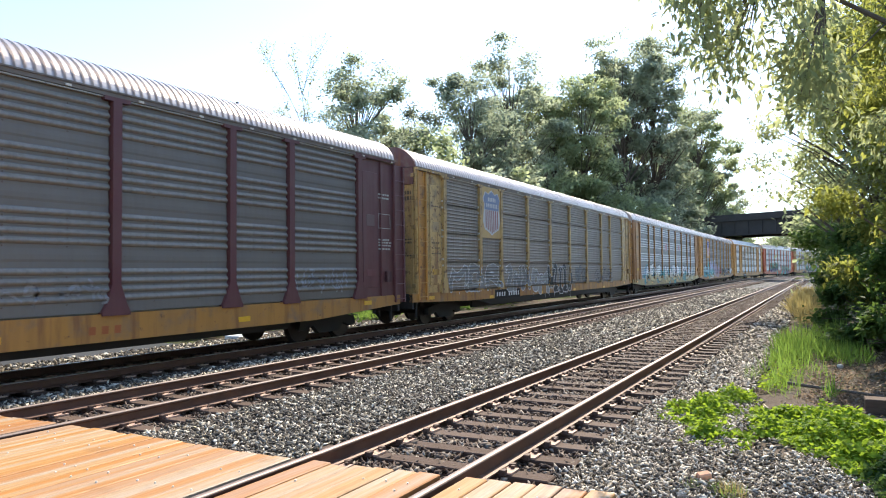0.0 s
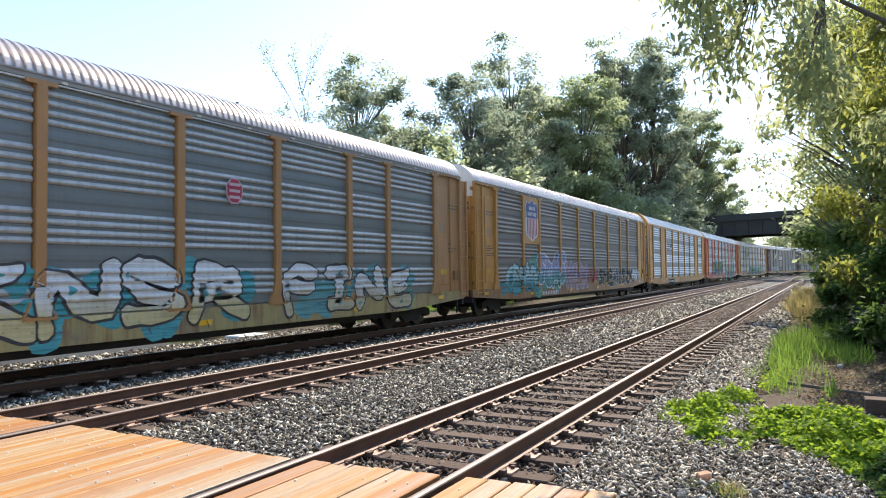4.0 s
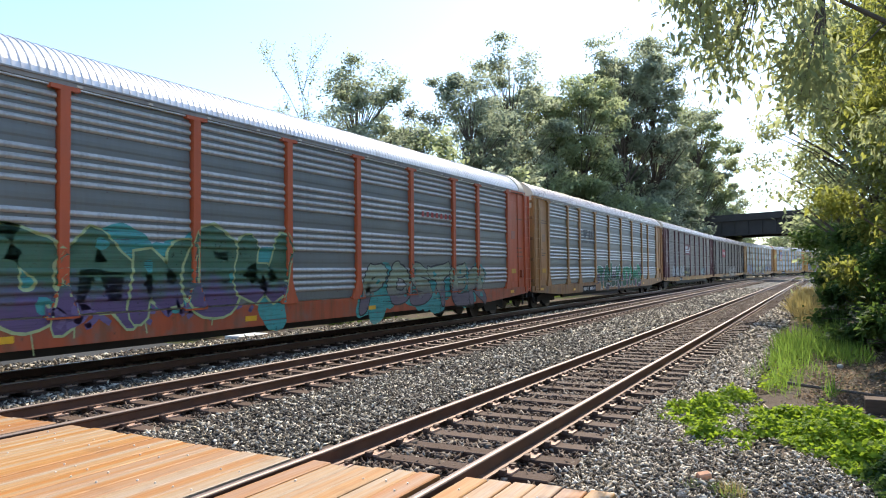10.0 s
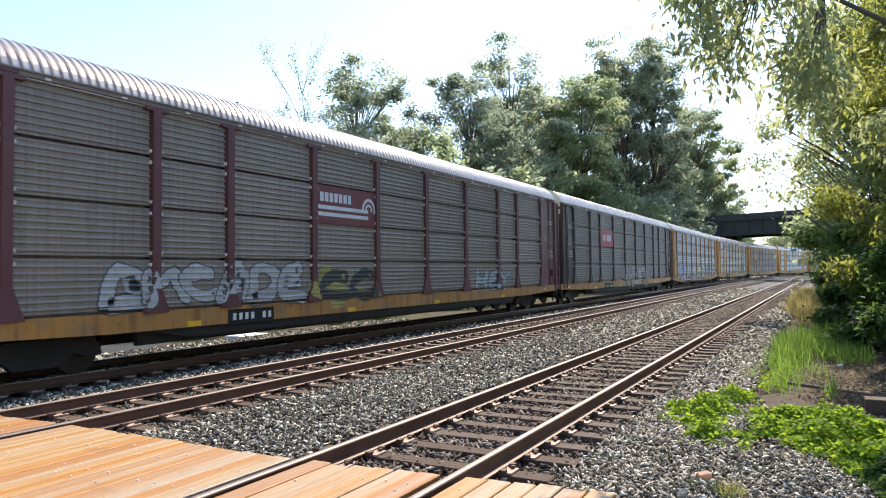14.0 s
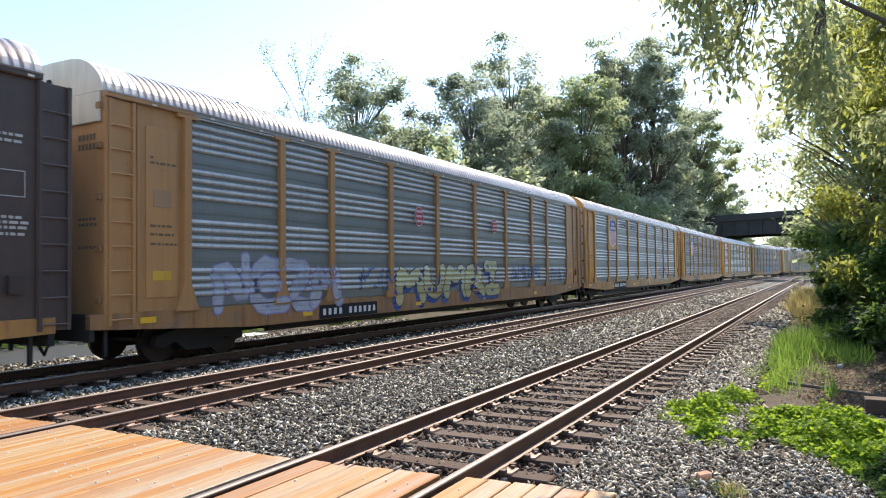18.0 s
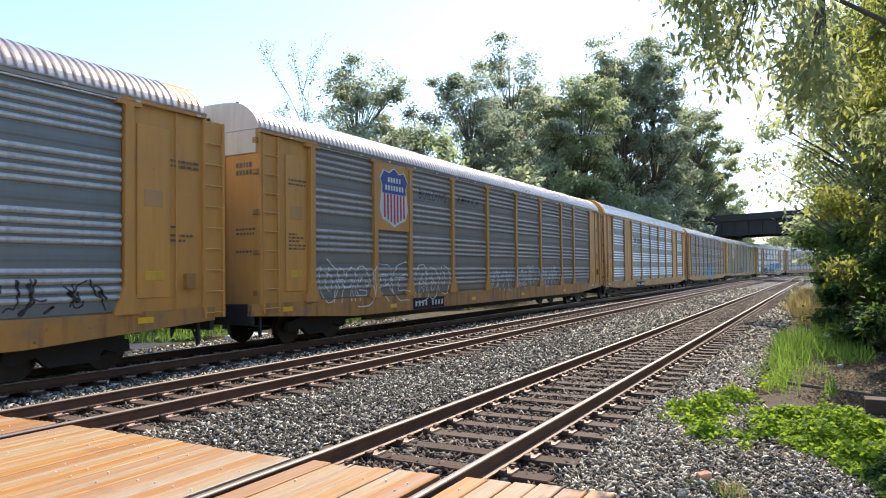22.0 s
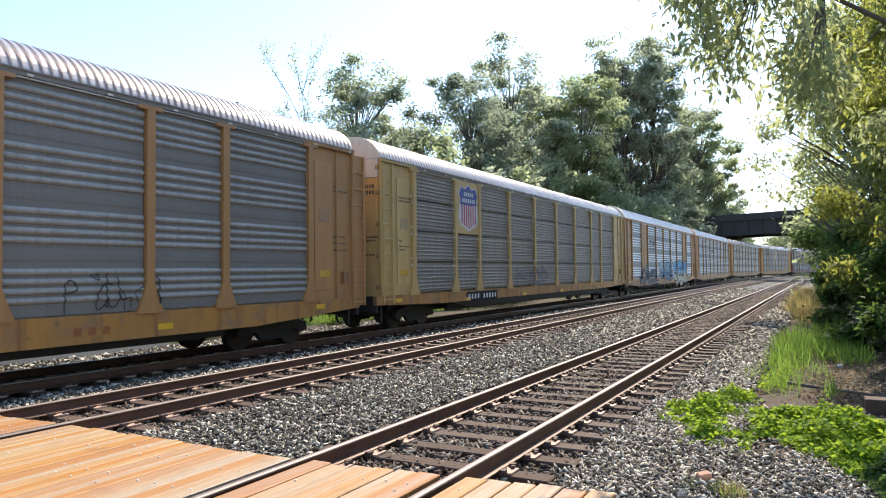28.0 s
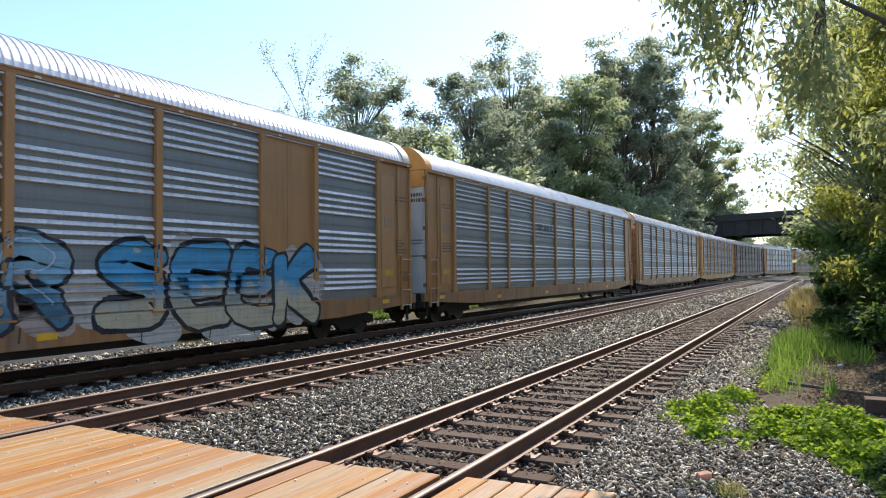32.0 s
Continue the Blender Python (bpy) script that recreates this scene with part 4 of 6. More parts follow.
def build_car(index, style, paint, sill, panel, roof, cap, label, post=None, solids=(), door=None, ladder=None, hood=0.7):
    car = tagged(new("autorack_car"), label, "railway car", "cars of the freight train")
    car["paint"] = paint
    hood = min(hood, 0.35) if style == "seam" else hood
    car["slip"] = 0.05 - (SLIP[index] if index < len(SLIP) else -0.3)
    post = post or paint
    door = door or paint
    solids = set(solids)
    car["style"], car["solids"] = style, sorted(solids)
    sill = tuple(c * 0.78 for c in sill)
    aged = style == "screen" and max(panel) < 0.40
    rng = random.Random(100 + index)
    for side in (Matrix(), FLIP):
        for i, (a, b) in enumerate(zip(POSTS[:-1], POSTS[1:])):
            w = b - a
            key = "screen" if style == "seam" else style
            m = side @ Matrix.Translation((SIDE, -HALF + a, 0))
            if i in solids:
                bm_key = ("solid", round(w, 2))
                hang("solid_panel", cached(bm_key, lambda: solid_panel(w)), car, m, paint)
            else:
                g = rng.uniform(0.90, 1.08)
                if style == "rows":
                    panel = (panel[0], panel[0] * 0.86, panel[0] * 0.70)
                hang("side_panel", cached((key, style, round(w, 2), aged), lambda: panel_mesh(style, w, aged)), car, m, tuple(c * g for c in panel))
        thin = style == "seam"
        for i, a in enumerate(POSTS):
            end = i in (0, len(POSTS) - 1)
            me = cached(("post", style, end), lambda: post_mesh(0.14 if thin else 0.175, 0.07 if thin else 0.19, style == "rows", 0.004 if thin else 0.17))
            hang("post", me, car, side @ Matrix.Translation((SIDE, -HALF + a, 0)), post)
        hang("side_sill", cached(("sill", style == "rows"), lambda: sill_mesh(0.70 if style == "rows" else Z_SILL)), car, side @ Matrix.Translation((SIDE, 0, 0)), sill)
        if style == "rows":
            hang("fishbelly_girder", cached("girder", girder_mesh), car, side @ Matrix.Translation((SIDE - 0.03, 0, 0)))
        # Lip made lighter than the screens to paint the sun's glint on it.
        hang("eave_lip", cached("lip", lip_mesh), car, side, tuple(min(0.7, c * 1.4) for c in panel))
        hang("eave_rail", cached("eave", eave_mesh), car, side, tuple(c * 0.92 for c in paint) if style == "seam" else tuple(c * 0.55 + d for c, d in zip(panel, (0.03, 0.01, 0.0))))
        for y, sg in ((-HALF, 1), (HALF, -1)):
            turn = side @ Matrix.Translation((SIDE, y if sg > 0 else y - 1.80, 0))
            hang("corner_panel", cached("corner", corner_mesh), car, turn, paint)

            def strip(name, a, d, w, z0, z1, color=paint):
                b = a if sg > 0 else 1.80 - a - w
                hang(name, cached((name, d, w, z0, z1), lambda: strip_mesh(d, w, z0, z1, name)), car, turn @ Matrix.Translation((0, b, 0)), color)
            strip("edge_angle", 0.0, 0.05, 0.07, Z_DECK - 0.02, Z_TOP)
            strip("stiffener", 0.66, 0.035, 0.06, Z_DECK, Z_TOP)
            strip("access_door", 0.86, 0.022, 0.72, 1.30, 4.50, tuple(c * 1.06 for c in paint))
            strip("drip_rail", 0.0, 0.085, 1.95, Z_TOP + 0.01, Z_TOP + 0.09)
            strip("notice_plate", 1.02, 0.028, 0.40, 3.0, 3.32, tuple(c * 0.72 + 0.05 for c in paint))
            strip("warning_plate", 1.0, 0.029, 0.42, 1.62, 1.80, (0.64, 0.36, 0.03) if max(paint) > 0.2 else tuple(c * 1.3 for c in paint))
            tagged(hang("stencil", cached(("stencil", index % 4, max(paint) < 0.2), lambda: stencil_mesh(index % 4, max(paint) < 0.2)), car, turn), kind="stuff")
            if sg < 0:
                strip("brake_box", 0.30, 0.10, 0.22, 1.45, 1.75, tuple(c * 0.6 for c in paint))
        short = style == "seam"
        for y in (-HALF + 0.10, HALF - 0.56 if short else HALF - 0.02):
            lad = hang("ladder", cached(("stile", short), lambda: stile_mesh(short)) if short else cached("ladder_back", ladder_back_mesh), car, side @ Matrix.Translation((SIDE + 0.01, y, 0)), ladder or paint)
            for ys in ((0.48,) if short else (0.0, 0.48)):
                hang("stile", cached(("stile", short), lambda: stile_mesh(short)), lad, Matrix.Translation((0, ys, 0)), ladder or paint)
            for z in ([0.75, 1.2, 1.65, 2.1] if short else [0.95 + 0.43 * i for i in range(9)]):
                hang("rung", cached("rung", rung_mesh), lad, Matrix.Translation((0, 0, z)), tuple(min(0.6, c * 1.15 + 0.03) for c in (ladder or paint)) if not short else (0.6, 0.58, 0.55))
        for sx in (0, 1):
            m = side @ Matrix.Translation((0, -HALF, 0))
            if sx:
                m = m @ Matrix.Translation((-1.48, 0, 0))
            leaf = hang("end_door", cached("door", end_door_mesh), car, m, door)
            for x in ((0.10, 0.75, 1.40) if style == "seam" or cap != CREAMC else (0.45,)):
                hang("door_rib", cached("door_rib", door_rib_mesh), leaf, Matrix.Translation((x, 0, 0)), tuple(c * 0.85 for c in door))
            if not sx:
                tagged(hang("door_stencil", cached(("dst", index % 3), lambda: door_stencil_mesh(index % 3)), leaf), kind="stuff")
                for z in (1.3, 2.2, 3.1, 4.0, 4.7):
                    hang("hinge", cached("hinge", hinge_mesh), leaf, Matrix.Translation((0, 0, z)), tuple(c * 0.6 for c in paint))
        if cap != paint:
            hang("door_header", cached("header", header_mesh), car, side @ Matrix.Translation((0, -HALF, 0)), cap)
        hang("centre_seal", cached("seal", gap_strip_mesh), car, side @ Matrix.Translation((0, -HALF, 0)))
        hang("end_hood", cached(("hood", hood, roof), lambda: end_cap_mesh(hood, roof)), car, side @ Matrix.Translation((0, -HALF, 0)), cap)
        truck = hang("truck", cached("bolster", bolster_mesh), car, side @ Matrix.Translation((0, -HALF + 2.55, 0)))
        for x in (-1.02, 1.02):
            hang("side_frame", cached("frame", frame_mesh), truck, Matrix.Translation((x, 0, 0)))
        for y in (-0.84, 0.84):
            wheels.append((index, -1 if side is FLIP else 1, y, hang("wheelset", cached("wheels", wheelset_mesh), truck, Matrix.Translation((0, y, 0.425)))))
        hang("coupler", cached("coupler", coupler_mesh), car, side @ Matrix.Translation((0, -HALF - 0.78, 0)))
    hang("roof", cached(("roof", roof), lambda: roof_mesh(roof)), car)
    hang("underframe", cached("under", underframe_mesh), car)
    for i, p in enumerate((0.9, 5.4, 10.6, 15.2, 20.4, 25.0)):
        hang("reflector", cached("reflector", reflector_mesh), car, Matrix.Translation((SIDE + 0.032, -HALF + p, 0.84 + (0.06 if i in (0, 5) else -0.08))))
    if index == 1:
        for ob in car.children:
            if ob.type == "MESH" and ob.data.materials[0] == PAINT:
                def worn(me=ob.data):
                    new_me = me.copy()
                    new_me.materials[0] = PEELING
                    return new_me
                ob.data = cached(("peeling", ob.data.name), worn)
    cars.append((index, car))
    return car


def reflector_mesh():
    bm = bmesh.new()
    box(bm, 0.0, 0.006, -0.17, 0.17, -0.055, 0.055)
    return mesh_of("reflector", bm, plain("yellow_reflector", (0.75, 0.42, 0.03), 0.35, 0.0, 0.15, 8))


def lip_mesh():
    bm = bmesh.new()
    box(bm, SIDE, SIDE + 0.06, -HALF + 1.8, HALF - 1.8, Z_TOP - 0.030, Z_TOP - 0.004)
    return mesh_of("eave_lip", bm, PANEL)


def stencil_mesh(seed, pale=False):
    """Small unreadable stencilled lines, as bars, on a corner panel."""
    rng = random.Random(seed)
    bm = bmesh.new()
    for z in (2.62, 2.54, 2.46, 2.36, 2.28, 3.9, 3.8):
        y = 0.95
        while y < 1.5 and rng.random() > 0.12:
            w = rng.uniform(0.04, 0.14)
            bm.faces.new([bm.verts.new(c) for c in ((0.026, y, z), (0.026, y + w, z), (0.026, y + w, z + 0.045), (0.026, y, z + 0.045))])
            y += w + 0.03
    if pale:
        for a, b, c, d in ((0.95, 1.55, 3.36, 3.375), (0.95, 1.55, 2.96, 2.975), (0.95, 0.965, 2.96, 3.375), (1.535, 1.55, 2.96, 3.375)):
            bm.faces.new([bm.verts.new(q) for q in ((0.034, a, c), (0.034, b, c), (0.034, b, d), (0.034, a, d))])
    return mesh_of("stencil", bm, flat((0.42, 0.40, 0.37) if pale else (0.13, 0.08, 0.04)))


def door_stencil_mesh(seed):
    rng = random.Random(seed)
    bm = bmesh.new()
    for z, h in ((4.12, 0.11), (3.95, 0.11), (2.7, 0.05), (2.6, 0.05), (2.2, 0.05)):
        x = 0.82
        while x < 1.32:
            w = rng.uniform(0.05, 0.09)
            bm.faces.new([bm.verts.new(c) for c in ((x, -0.004, z), (x + w, -0.004, z), (x + w, -0.004, z + h), (x, -0.004, z + h))])
            x += w + 0.03
    return mesh_of("door_stencil", bm, flat((0.10, 0.075, 0.05)))


def header_mesh():
    bm = bmesh.new()
    box(bm, -1.46, 1.46, -0.048, -0.002, 4.42, 4.95)
    return mesh_of("door_header", bm, PAINT, 0.01)


def gap_strip_mesh():
    # Black strip stands in for the dark gap between the end doors.
    bm = bmesh.new()
    box(bm, -0.05, 0.05, -0.07, -0.03, 1.0, 5.35)
    return mesh_of("centre_seal", bm, BLACK, 0.01)


def solid_panel(w):
    bm = bmesh.new()
    box(bm, -0.06, 0.012, 0.0, w, Z_DECK, Z_TOP)
    box(bm, 0.012, 0.02, w * 0.47, w * 0.5, Z_DECK + 0.03, Z_TOP - 0.03)
    return mesh_of("solid_panel", bm, PAINT)


def eave_mesh():
    bm = bmesh.new()
    box(bm, SIDE - 0.1, SIDE + 0.075, -HALF, HALF, Z_TOP + 0.005, Z_EAVE)
    box(bm, SIDE + 0.075, SIDE + 0.095, -HALF, HALF, Z_EAVE - 0.03, Z_EAVE)
    # Cream blocks stand in for the bright sun dashes under the eave.
    for y in np.arange(-HALF + 1.0, HALF, 1.4):
        box(bm, SIDE + 0.075, SIDE + 0.095, y - 0.05, y + 0.05, Z_TOP + 0.01, Z_TOP + 0.05, 1)
    return mesh_of("eave_rail", bm, [PAINT, CREAM])


def stile_mesh(short=False):
    bm = bmesh.new()
    z0, z1 = (0.62, 2.2) if short else (0.85, 4.85)
    box(bm, 0.0, 0.06, -0.032, 0.032, z0, z1)
    return mesh_of("stile", bm, PAINT)


def ladder_back_mesh():
    bm = bmesh.new()
    box(bm, 0.0, 0.012, 0.032, 0.448, 0.85, 4.85)
    return mesh_of("ladder", bm, PAINT)


def octagon_emblem(car, p, z, r):
    p += car["slip"]
    bm = bmesh.new()
    for d, k, mi in ((0.074, 1.0, 1), (0.078, 0.88, 0)):
        sheet(bm, [(p + r * k * 0.85 * math.cos(math.pi / 8 + i * math.pi / 4), z + r * k * math.sin(math.pi / 8 + i * math.pi / 4)) for i in range(8)], d, mi)
    for i in range(3):
        zz = z + r * 0.45 - i * r * 0.45
        sheet(bm, [(p - r * 0.5, zz - r * 0.1), (p + r * 0.5, zz - r * 0.1), (p + r * 0.5, zz + r * 0.1), (p - r * 0.5, zz + r * 0.1)], 0.082, 1)
    part("octagon_emblem", bm, [flat((0.40, 0.03, 0.06)), flat((0.55, 0.42, 0.42))], car, "small red octagonal emblem")


def slanted_emblem(car, p0, p1, z0, z1, rgb=(0.03, 0.035, 0.045)):
    """A black slanted emblem over a row of small letters, drawn as bars."""
    w, h = p1 - p0, z1 - z0
    bm = bmesh.new()
    zb = z0 + h * 0.38
    for i in range(5):
        a = p0 + w * 0.08 + i * w * 0.02
        z = zb + h * 0.6 - i * h * 0.12
        sheet(bm, [(a, z - h * 0.09), (p0 + w * (0.42 - 0.03 * i), z - h * 0.09), (p0 + w * (0.44 - 0.03 * i), z), (a, z)], 0.076, 0)
    for a in (0.50, 0.66, 0.82):
        sheet(bm, [(p0 + w * a, zb), (p0 + w * (a + 0.12), zb), (p0 + w * (a + 0.16), zb + h * 0.58), (p0 + w * (a + 0.02), zb + h * 0.58)], 0.076, 0)
    for i in range(16):
        if i == 7:
            continue
        a = p0 + w * (0.01 + i * 0.062)
        sheet(bm, [(a, z0), (a + w * 0.042, z0), (a + w * 0.046, z0 + h * 0.2), (a + w * 0.004, z0 + h * 0.2)], 0.076, 0)
    part("slanted_emblem", bm, flat(rgb), car, "black slanted emblem and small lettering")


def sign_board(car, p0, p1, z0, z1, back, fore, wheel):
    bm = bmesh.new()
    box(bm, SIDE - 0.02, SIDE + 0.05, -HALF + p0, -HALF + p1, z0, z1)
    part("sign_board", bm, flat(back), car, "painted sign board with pale lettering")
    bm = bmesh.new()
    w, h = p1 - p0, z1 - z0
    d = 0.054
    if wheel:
        for a, b in ((0.20, 0.30), (0.38, 0.48)):
            sheet(bm, [(p0 + w * 0.02, z0 + h * a), (p0 + w * 0.86, z0 + h * a), (p0 + w * 0.86, z0 + h * b), (p0 + w * 0.02, z0 + h * b)], d, 0)
        for i in range(7):
            a = p0 + w * (0.05 + 0.075 * i)
            sheet(bm, [(a, z0 + h * 0.58), (a + w * 0.055, z0 + h * 0.58), (a + w * 0.055, z0 + h * 0.82), (a, z0 + h * 0.82)], d, 0)
        cx, cz = p0 + w * 0.87, z0 + h * 0.48
        for r0, r1 in ((0.10, 0.17), (0.24, 0.33)):
            for i in range(10):
                t0, t1 = -0.3 + i * 0.36, -0.3 + (i + 1) * 0.36
                sheet(bm, [(cx + h * r0 * math.cos(t0), cz + h * r0 * math.sin(t0)), (cx + h * r1 * math.cos(t0), cz + h * r1 * math.sin(t0)), (cx + h * r1 * math.cos(t1), cz + h * r1 * math.sin(t1)), (cx + h * r0 * math.cos(t1), cz + h * r0 * math.sin(t1))], d + 0.004, 0)
    else:
        for i in range(7):
            if i == 2:
                continue
            a = p0 + w * (0.20 + 0.09 * i)
            sheet(bm, [(a, z0 + h * 0.32), (a + w * 0.065, z0 + h * 0.32), (a + w * 0.08, z0 + h * 0.7), (a + w * 0.015, z0 + h * 0.7)], d, 0)
    part("sign_lettering", bm, flat(fore), car, "pale sign lettering")


def build_train():
    white, black, pale = (0.62, 0.62, 0.62), (0.02, 0.02, 0.022), (0.50, 0.50, 0.49)
    teal, green, purple, blue = (0.06, 0.30, 0.30), (0.03, 0.20, 0.09), (0.11, 0.07, 0.20), (0.04, 0.09, 0.28)
    c = build_car(0, "screen", MAR, YEL, (0.25, 0.225, 0.19), "rib", (0.4, 0.38, 0.37), "enclosed auto rack car with maroon posts and grimy grey side screens", hood=0.15)
    scrawl(c, 21.8, 1.2, 0.65, 1.9, (0.30, 0.31, 0.32), 1)
    scrawl(c, 15.2, 1.2, 0.5, 1.5, (0.28, 0.27, 0.26), 2)
    bars(c, 16.6, 0.70, 3, 0.18, 0.17, (0.35, 0.10, 0.03), "sill_lettering")
    c = build_car(1, "rows", OLDYEL, YEL, GREY_D, "rib", MAR, "old yellow auto rack car with dark dirty screens and white graffiti", ladder=YEL, hood=0.15)
    shield_emblem(c, 4.60, 6.29, 2.95, 4.84, True)
    graffiti(c, "MBR", 1.95, 1.08, 0.74, 4.1, (0.25, 0.24, 0.23), (0.50, 0.50, 0.49), None, 11, "grey outlined graffiti letters")
    graffiti(c, "ZNX", 6.5, 1.0, 0.78, 2.5, (0.24, 0.23, 0.22), (0.50, 0.50, 0.49), None, 12, "white outlined graffiti letters")
    graffiti(c, "OM", 9.2, 0.80, 0.9, 2.0, (0.28, 0.27, 0.26), (0.55, 0.55, 0.54), None, 13, "white outlined graffiti letters")
    graffiti(c, "WIIIJ", 11.3, 0.75, 1.05, 3.3, (0.05, 0.05, 0.05), (0.46, 0.46, 0.46), None, 14, "white and black striped graffiti letters")
    graffiti(c, "GPE", 15.3, 1.2, 0.55, 1.6, (0.2, 0.2, 0.2), (0.04, 0.04, 0.04), None, 15, "dark outlined graffiti letters")
    graffiti(c, "GRE", 18.6, 1.05, 0.6, 3.6, (0.25, 0.22, 0.20), (0.04, 0.04, 0.05), None, 16, "dark outlined graffiti letters")
    bars(c, 5.7, 0.74, 10, 0.17, 0.2, white, "reporting_mark", back=(0.04, 0.035, 0.03))
    c = build_car(2, "screen", TAN, (0.50, 0.40, 0.16), GREY_B, "rib", CREAMC, "tan auto rack car with silver screens and white graffiti letters")
    scrawl(c, 2.2, 0.9, 1.0, 1.2, (0.25, 0.38, 0.5), 3, "blue and teal sprayed patch", 0.09)
    graffiti(c, "NENE", 3.3, 0.86, 0.98, 5.0, (0.63, 0.63, 0.61), (0.03, 0.03, 0.03), (0.06, 0.28, 0.32), 21, "large white graffiti letters outlined in black", low=(0.58, 0.48, 0.24), heavy=1.4)
    scrawl(c, 7.9, 1.0, 0.9, 1.7, teal, 4, "teal sprayed patch", 0.05)
    graffiti(c, "KNSR", 9.9, 0.74, 1.02, 6.1, (0.56, 0.56, 0.54), (0.045, 0.04, 0.04), (0.06, 0.30, 0.32), 22, "large white graffiti letters outlined in black", low=(0.58, 0.48, 0.24), heavy=1.4)
    graffiti(c, "FINE", 17.2, 0.78, 0.95, 5.6, (0.56, 0.56, 0.54), (0.045, 0.04, 0.04), (0.10, 0.28, 0.29), 23, "white graffiti letters outlined in black", low=(0.52, 0.46, 0.30), heavy=1.4)
    octagon_emblem(c, 10.4, 3.43, 0.33)
    octagon_emblem(c, 15.85, 3.48, 0.30)
    bars(c, 6.7, 0.72, 10, 0.15, 0.18, (0.25, 0.2, 0.15), "reporting_mark")
    c = build_car(3, "screen", YEL, TAN, GREY_D, "rib", WHITEC, "yellow auto rack car with shield emblem and coloured graffiti")
    shield_emblem(c, 4.60, 6.29, 2.85, 4.84)
    graffiti(c, "CESAR", 2.5, 0.90, 0.90, 3.3, (0.30, 0.46, 0.48), (0.03, 0.03, 0.04), (0.07, 0.24, 0.27), 31, "turquoise graffiti letters outlined in black", low=(0.05, 0.36, 0.42), fat=1.1)
    graffiti(c, "SOAS", 5.75, 0.95, 1.26, 3.8, (0.27, 0.27, 0.42), (0.55, 0.58, 0.62), (0.10, 0.32, 0.26), 32, "purple and green bubble graffiti outlined in white", low=(0.10, 0.34, 0.34), fat=1.25)
    graffiti(c, "HAHK", 9.7, 0.86, 1.08, 3.3, (0.27, 0.20, 0.26), (0.42, 0.36, 0.40), None, 33, "faded pink outlined graffiti letters", low=(0.34, 0.25, 0.30), fat=1.15)
    graffiti(c, "JUW", 13.2, 1.1, 0.6, 1.7, (0.36, 0.06, 0.07), (0.12, 0.16, 0.17), None, 34, "red graffiti letters")
    graffiti(c, "SME", 15.1, 0.85, 0.78, 2.9, black, (0.38, 0.36, 0.22), None, 35, "black graffiti letters with yellow outlines")
    graffiti(c, "NOS", 18.2, 0.82, 0.75, 1.7, (0.04, 0.04, 0.05), (0.45, 0.46, 0.48), None, 36, "black and white graffiti letters")
    graffiti(c, "SOK", 20.1, 0.82, 0.78, 2.8, (0.03, 0.03, 0.03), (0.40, 0.40, 0.38), None, 37, "black graffiti letters outlined in grey")
    graffiti(c, "MO", 22.9, 0.98, 0.72, 1.5, (0.50, 0.50, 0.49), (0.40, 0.40, 0.39), (0.42, 0.42, 0.41), 39, "whitish sprayed patch of letters")
    scrawl(c, 24.0, 2.2, 1.4, 0.9, (0.02, 0.02, 0.02), 38, "black sprayed tag", 0.03)
    bars(c, 6.5, 0.62, 10, 0.16, 0.2, white, "reporting_mark")
    for k, n in ((4, 0), (12, 1)):
        c = build_car(k, "seam", YEL, YEL, SILVER, "seam", YEL, ("clean mustard yellow auto rack car with bright silver screens", "clean yellow auto rack car with bright screens and solid panels")[n], solids=(1, 7), door=WHITEC)
        slanted_emblem(c, 6.66, 8.90, 3.18, 3.80)
        bars(c, 7.5, 0.64, 10, 0.16, 0.19, white, "reporting_mark", back=(0.03, 0.03, 0.03))
        bars(c, 20.2, 0.72, 3, 0.2, 0.16, (0.36, 0.07, 0.02), "sill_lettering")
    c = build_car(5, "screen", ORG, ORG, GREY_B, "seam", CREAMC, "orange-red auto rack car with silver screens and green graffiti", hood=0.5)
    graffiti(c, "OANGW", 4.7, 0.84, 1.32, 6.5, (0.05, 0.13, 0.075), (0.30, 0.36, 0.17), (0.05, 0.28, 0.26), 51, "dark green and purple graffiti letters with pale edges on turquoise", low=(0.12, 0.075, 0.17), fat=1.3)
    scrawl(c, 5.2, 0.8, 0.6, 5.2, (0.17, 0.12, 0.25), 52, "purple sprayed shading", 0.05)
    graffiti(c, "POSTER", 14.4, 0.66, 1.1, 7.7, (0.24, 0.29, 0.20), (0.035, 0.04, 0.04), (0.05, 0.28, 0.26), 53, "grey-green graffiti letters on turquoise", low=(0.16, 0.13, 0.16))
    bars(c, 17.7, 3.42, 8, 0.22, 0.2, (0.42, 0.06, 0.05), "sprayed_tag")
    c = build_car(6, "screen", TAN, TAN, GREY_B, "rib", CREAMC, "tan auto rack car with pale screens and green graffiti")
    graffiti(c, "TALK", 9.2, 0.74, 1.04, 4.7, (0.03, 0.17, 0.09), (0.46, 0.47, 0.46), (0.10, 0.09, 0.11), 61, "dark green graffiti letters outlined in white", low=(0.02, 0.08, 0.04), fat=1.1)
    graffiti(c, "STXMO", 14.4, 0.72, 1.04, 4.7, (0.04, 0.27, 0.14), (0.44, 0.46, 0.45), (0.13, 0.075, 0.13), 62, "green graffiti letters outlined in white", low=(0.02, 0.11, 0.05), fat=1.15)
    slanted_emblem(c, 6.62, 8.92, 3.12, 3.82)
    bars(c, 6.6, 0.64, 10, 0.16, 0.19, white, "reporting_mark", back=(0.05, 0.04, 0.035))
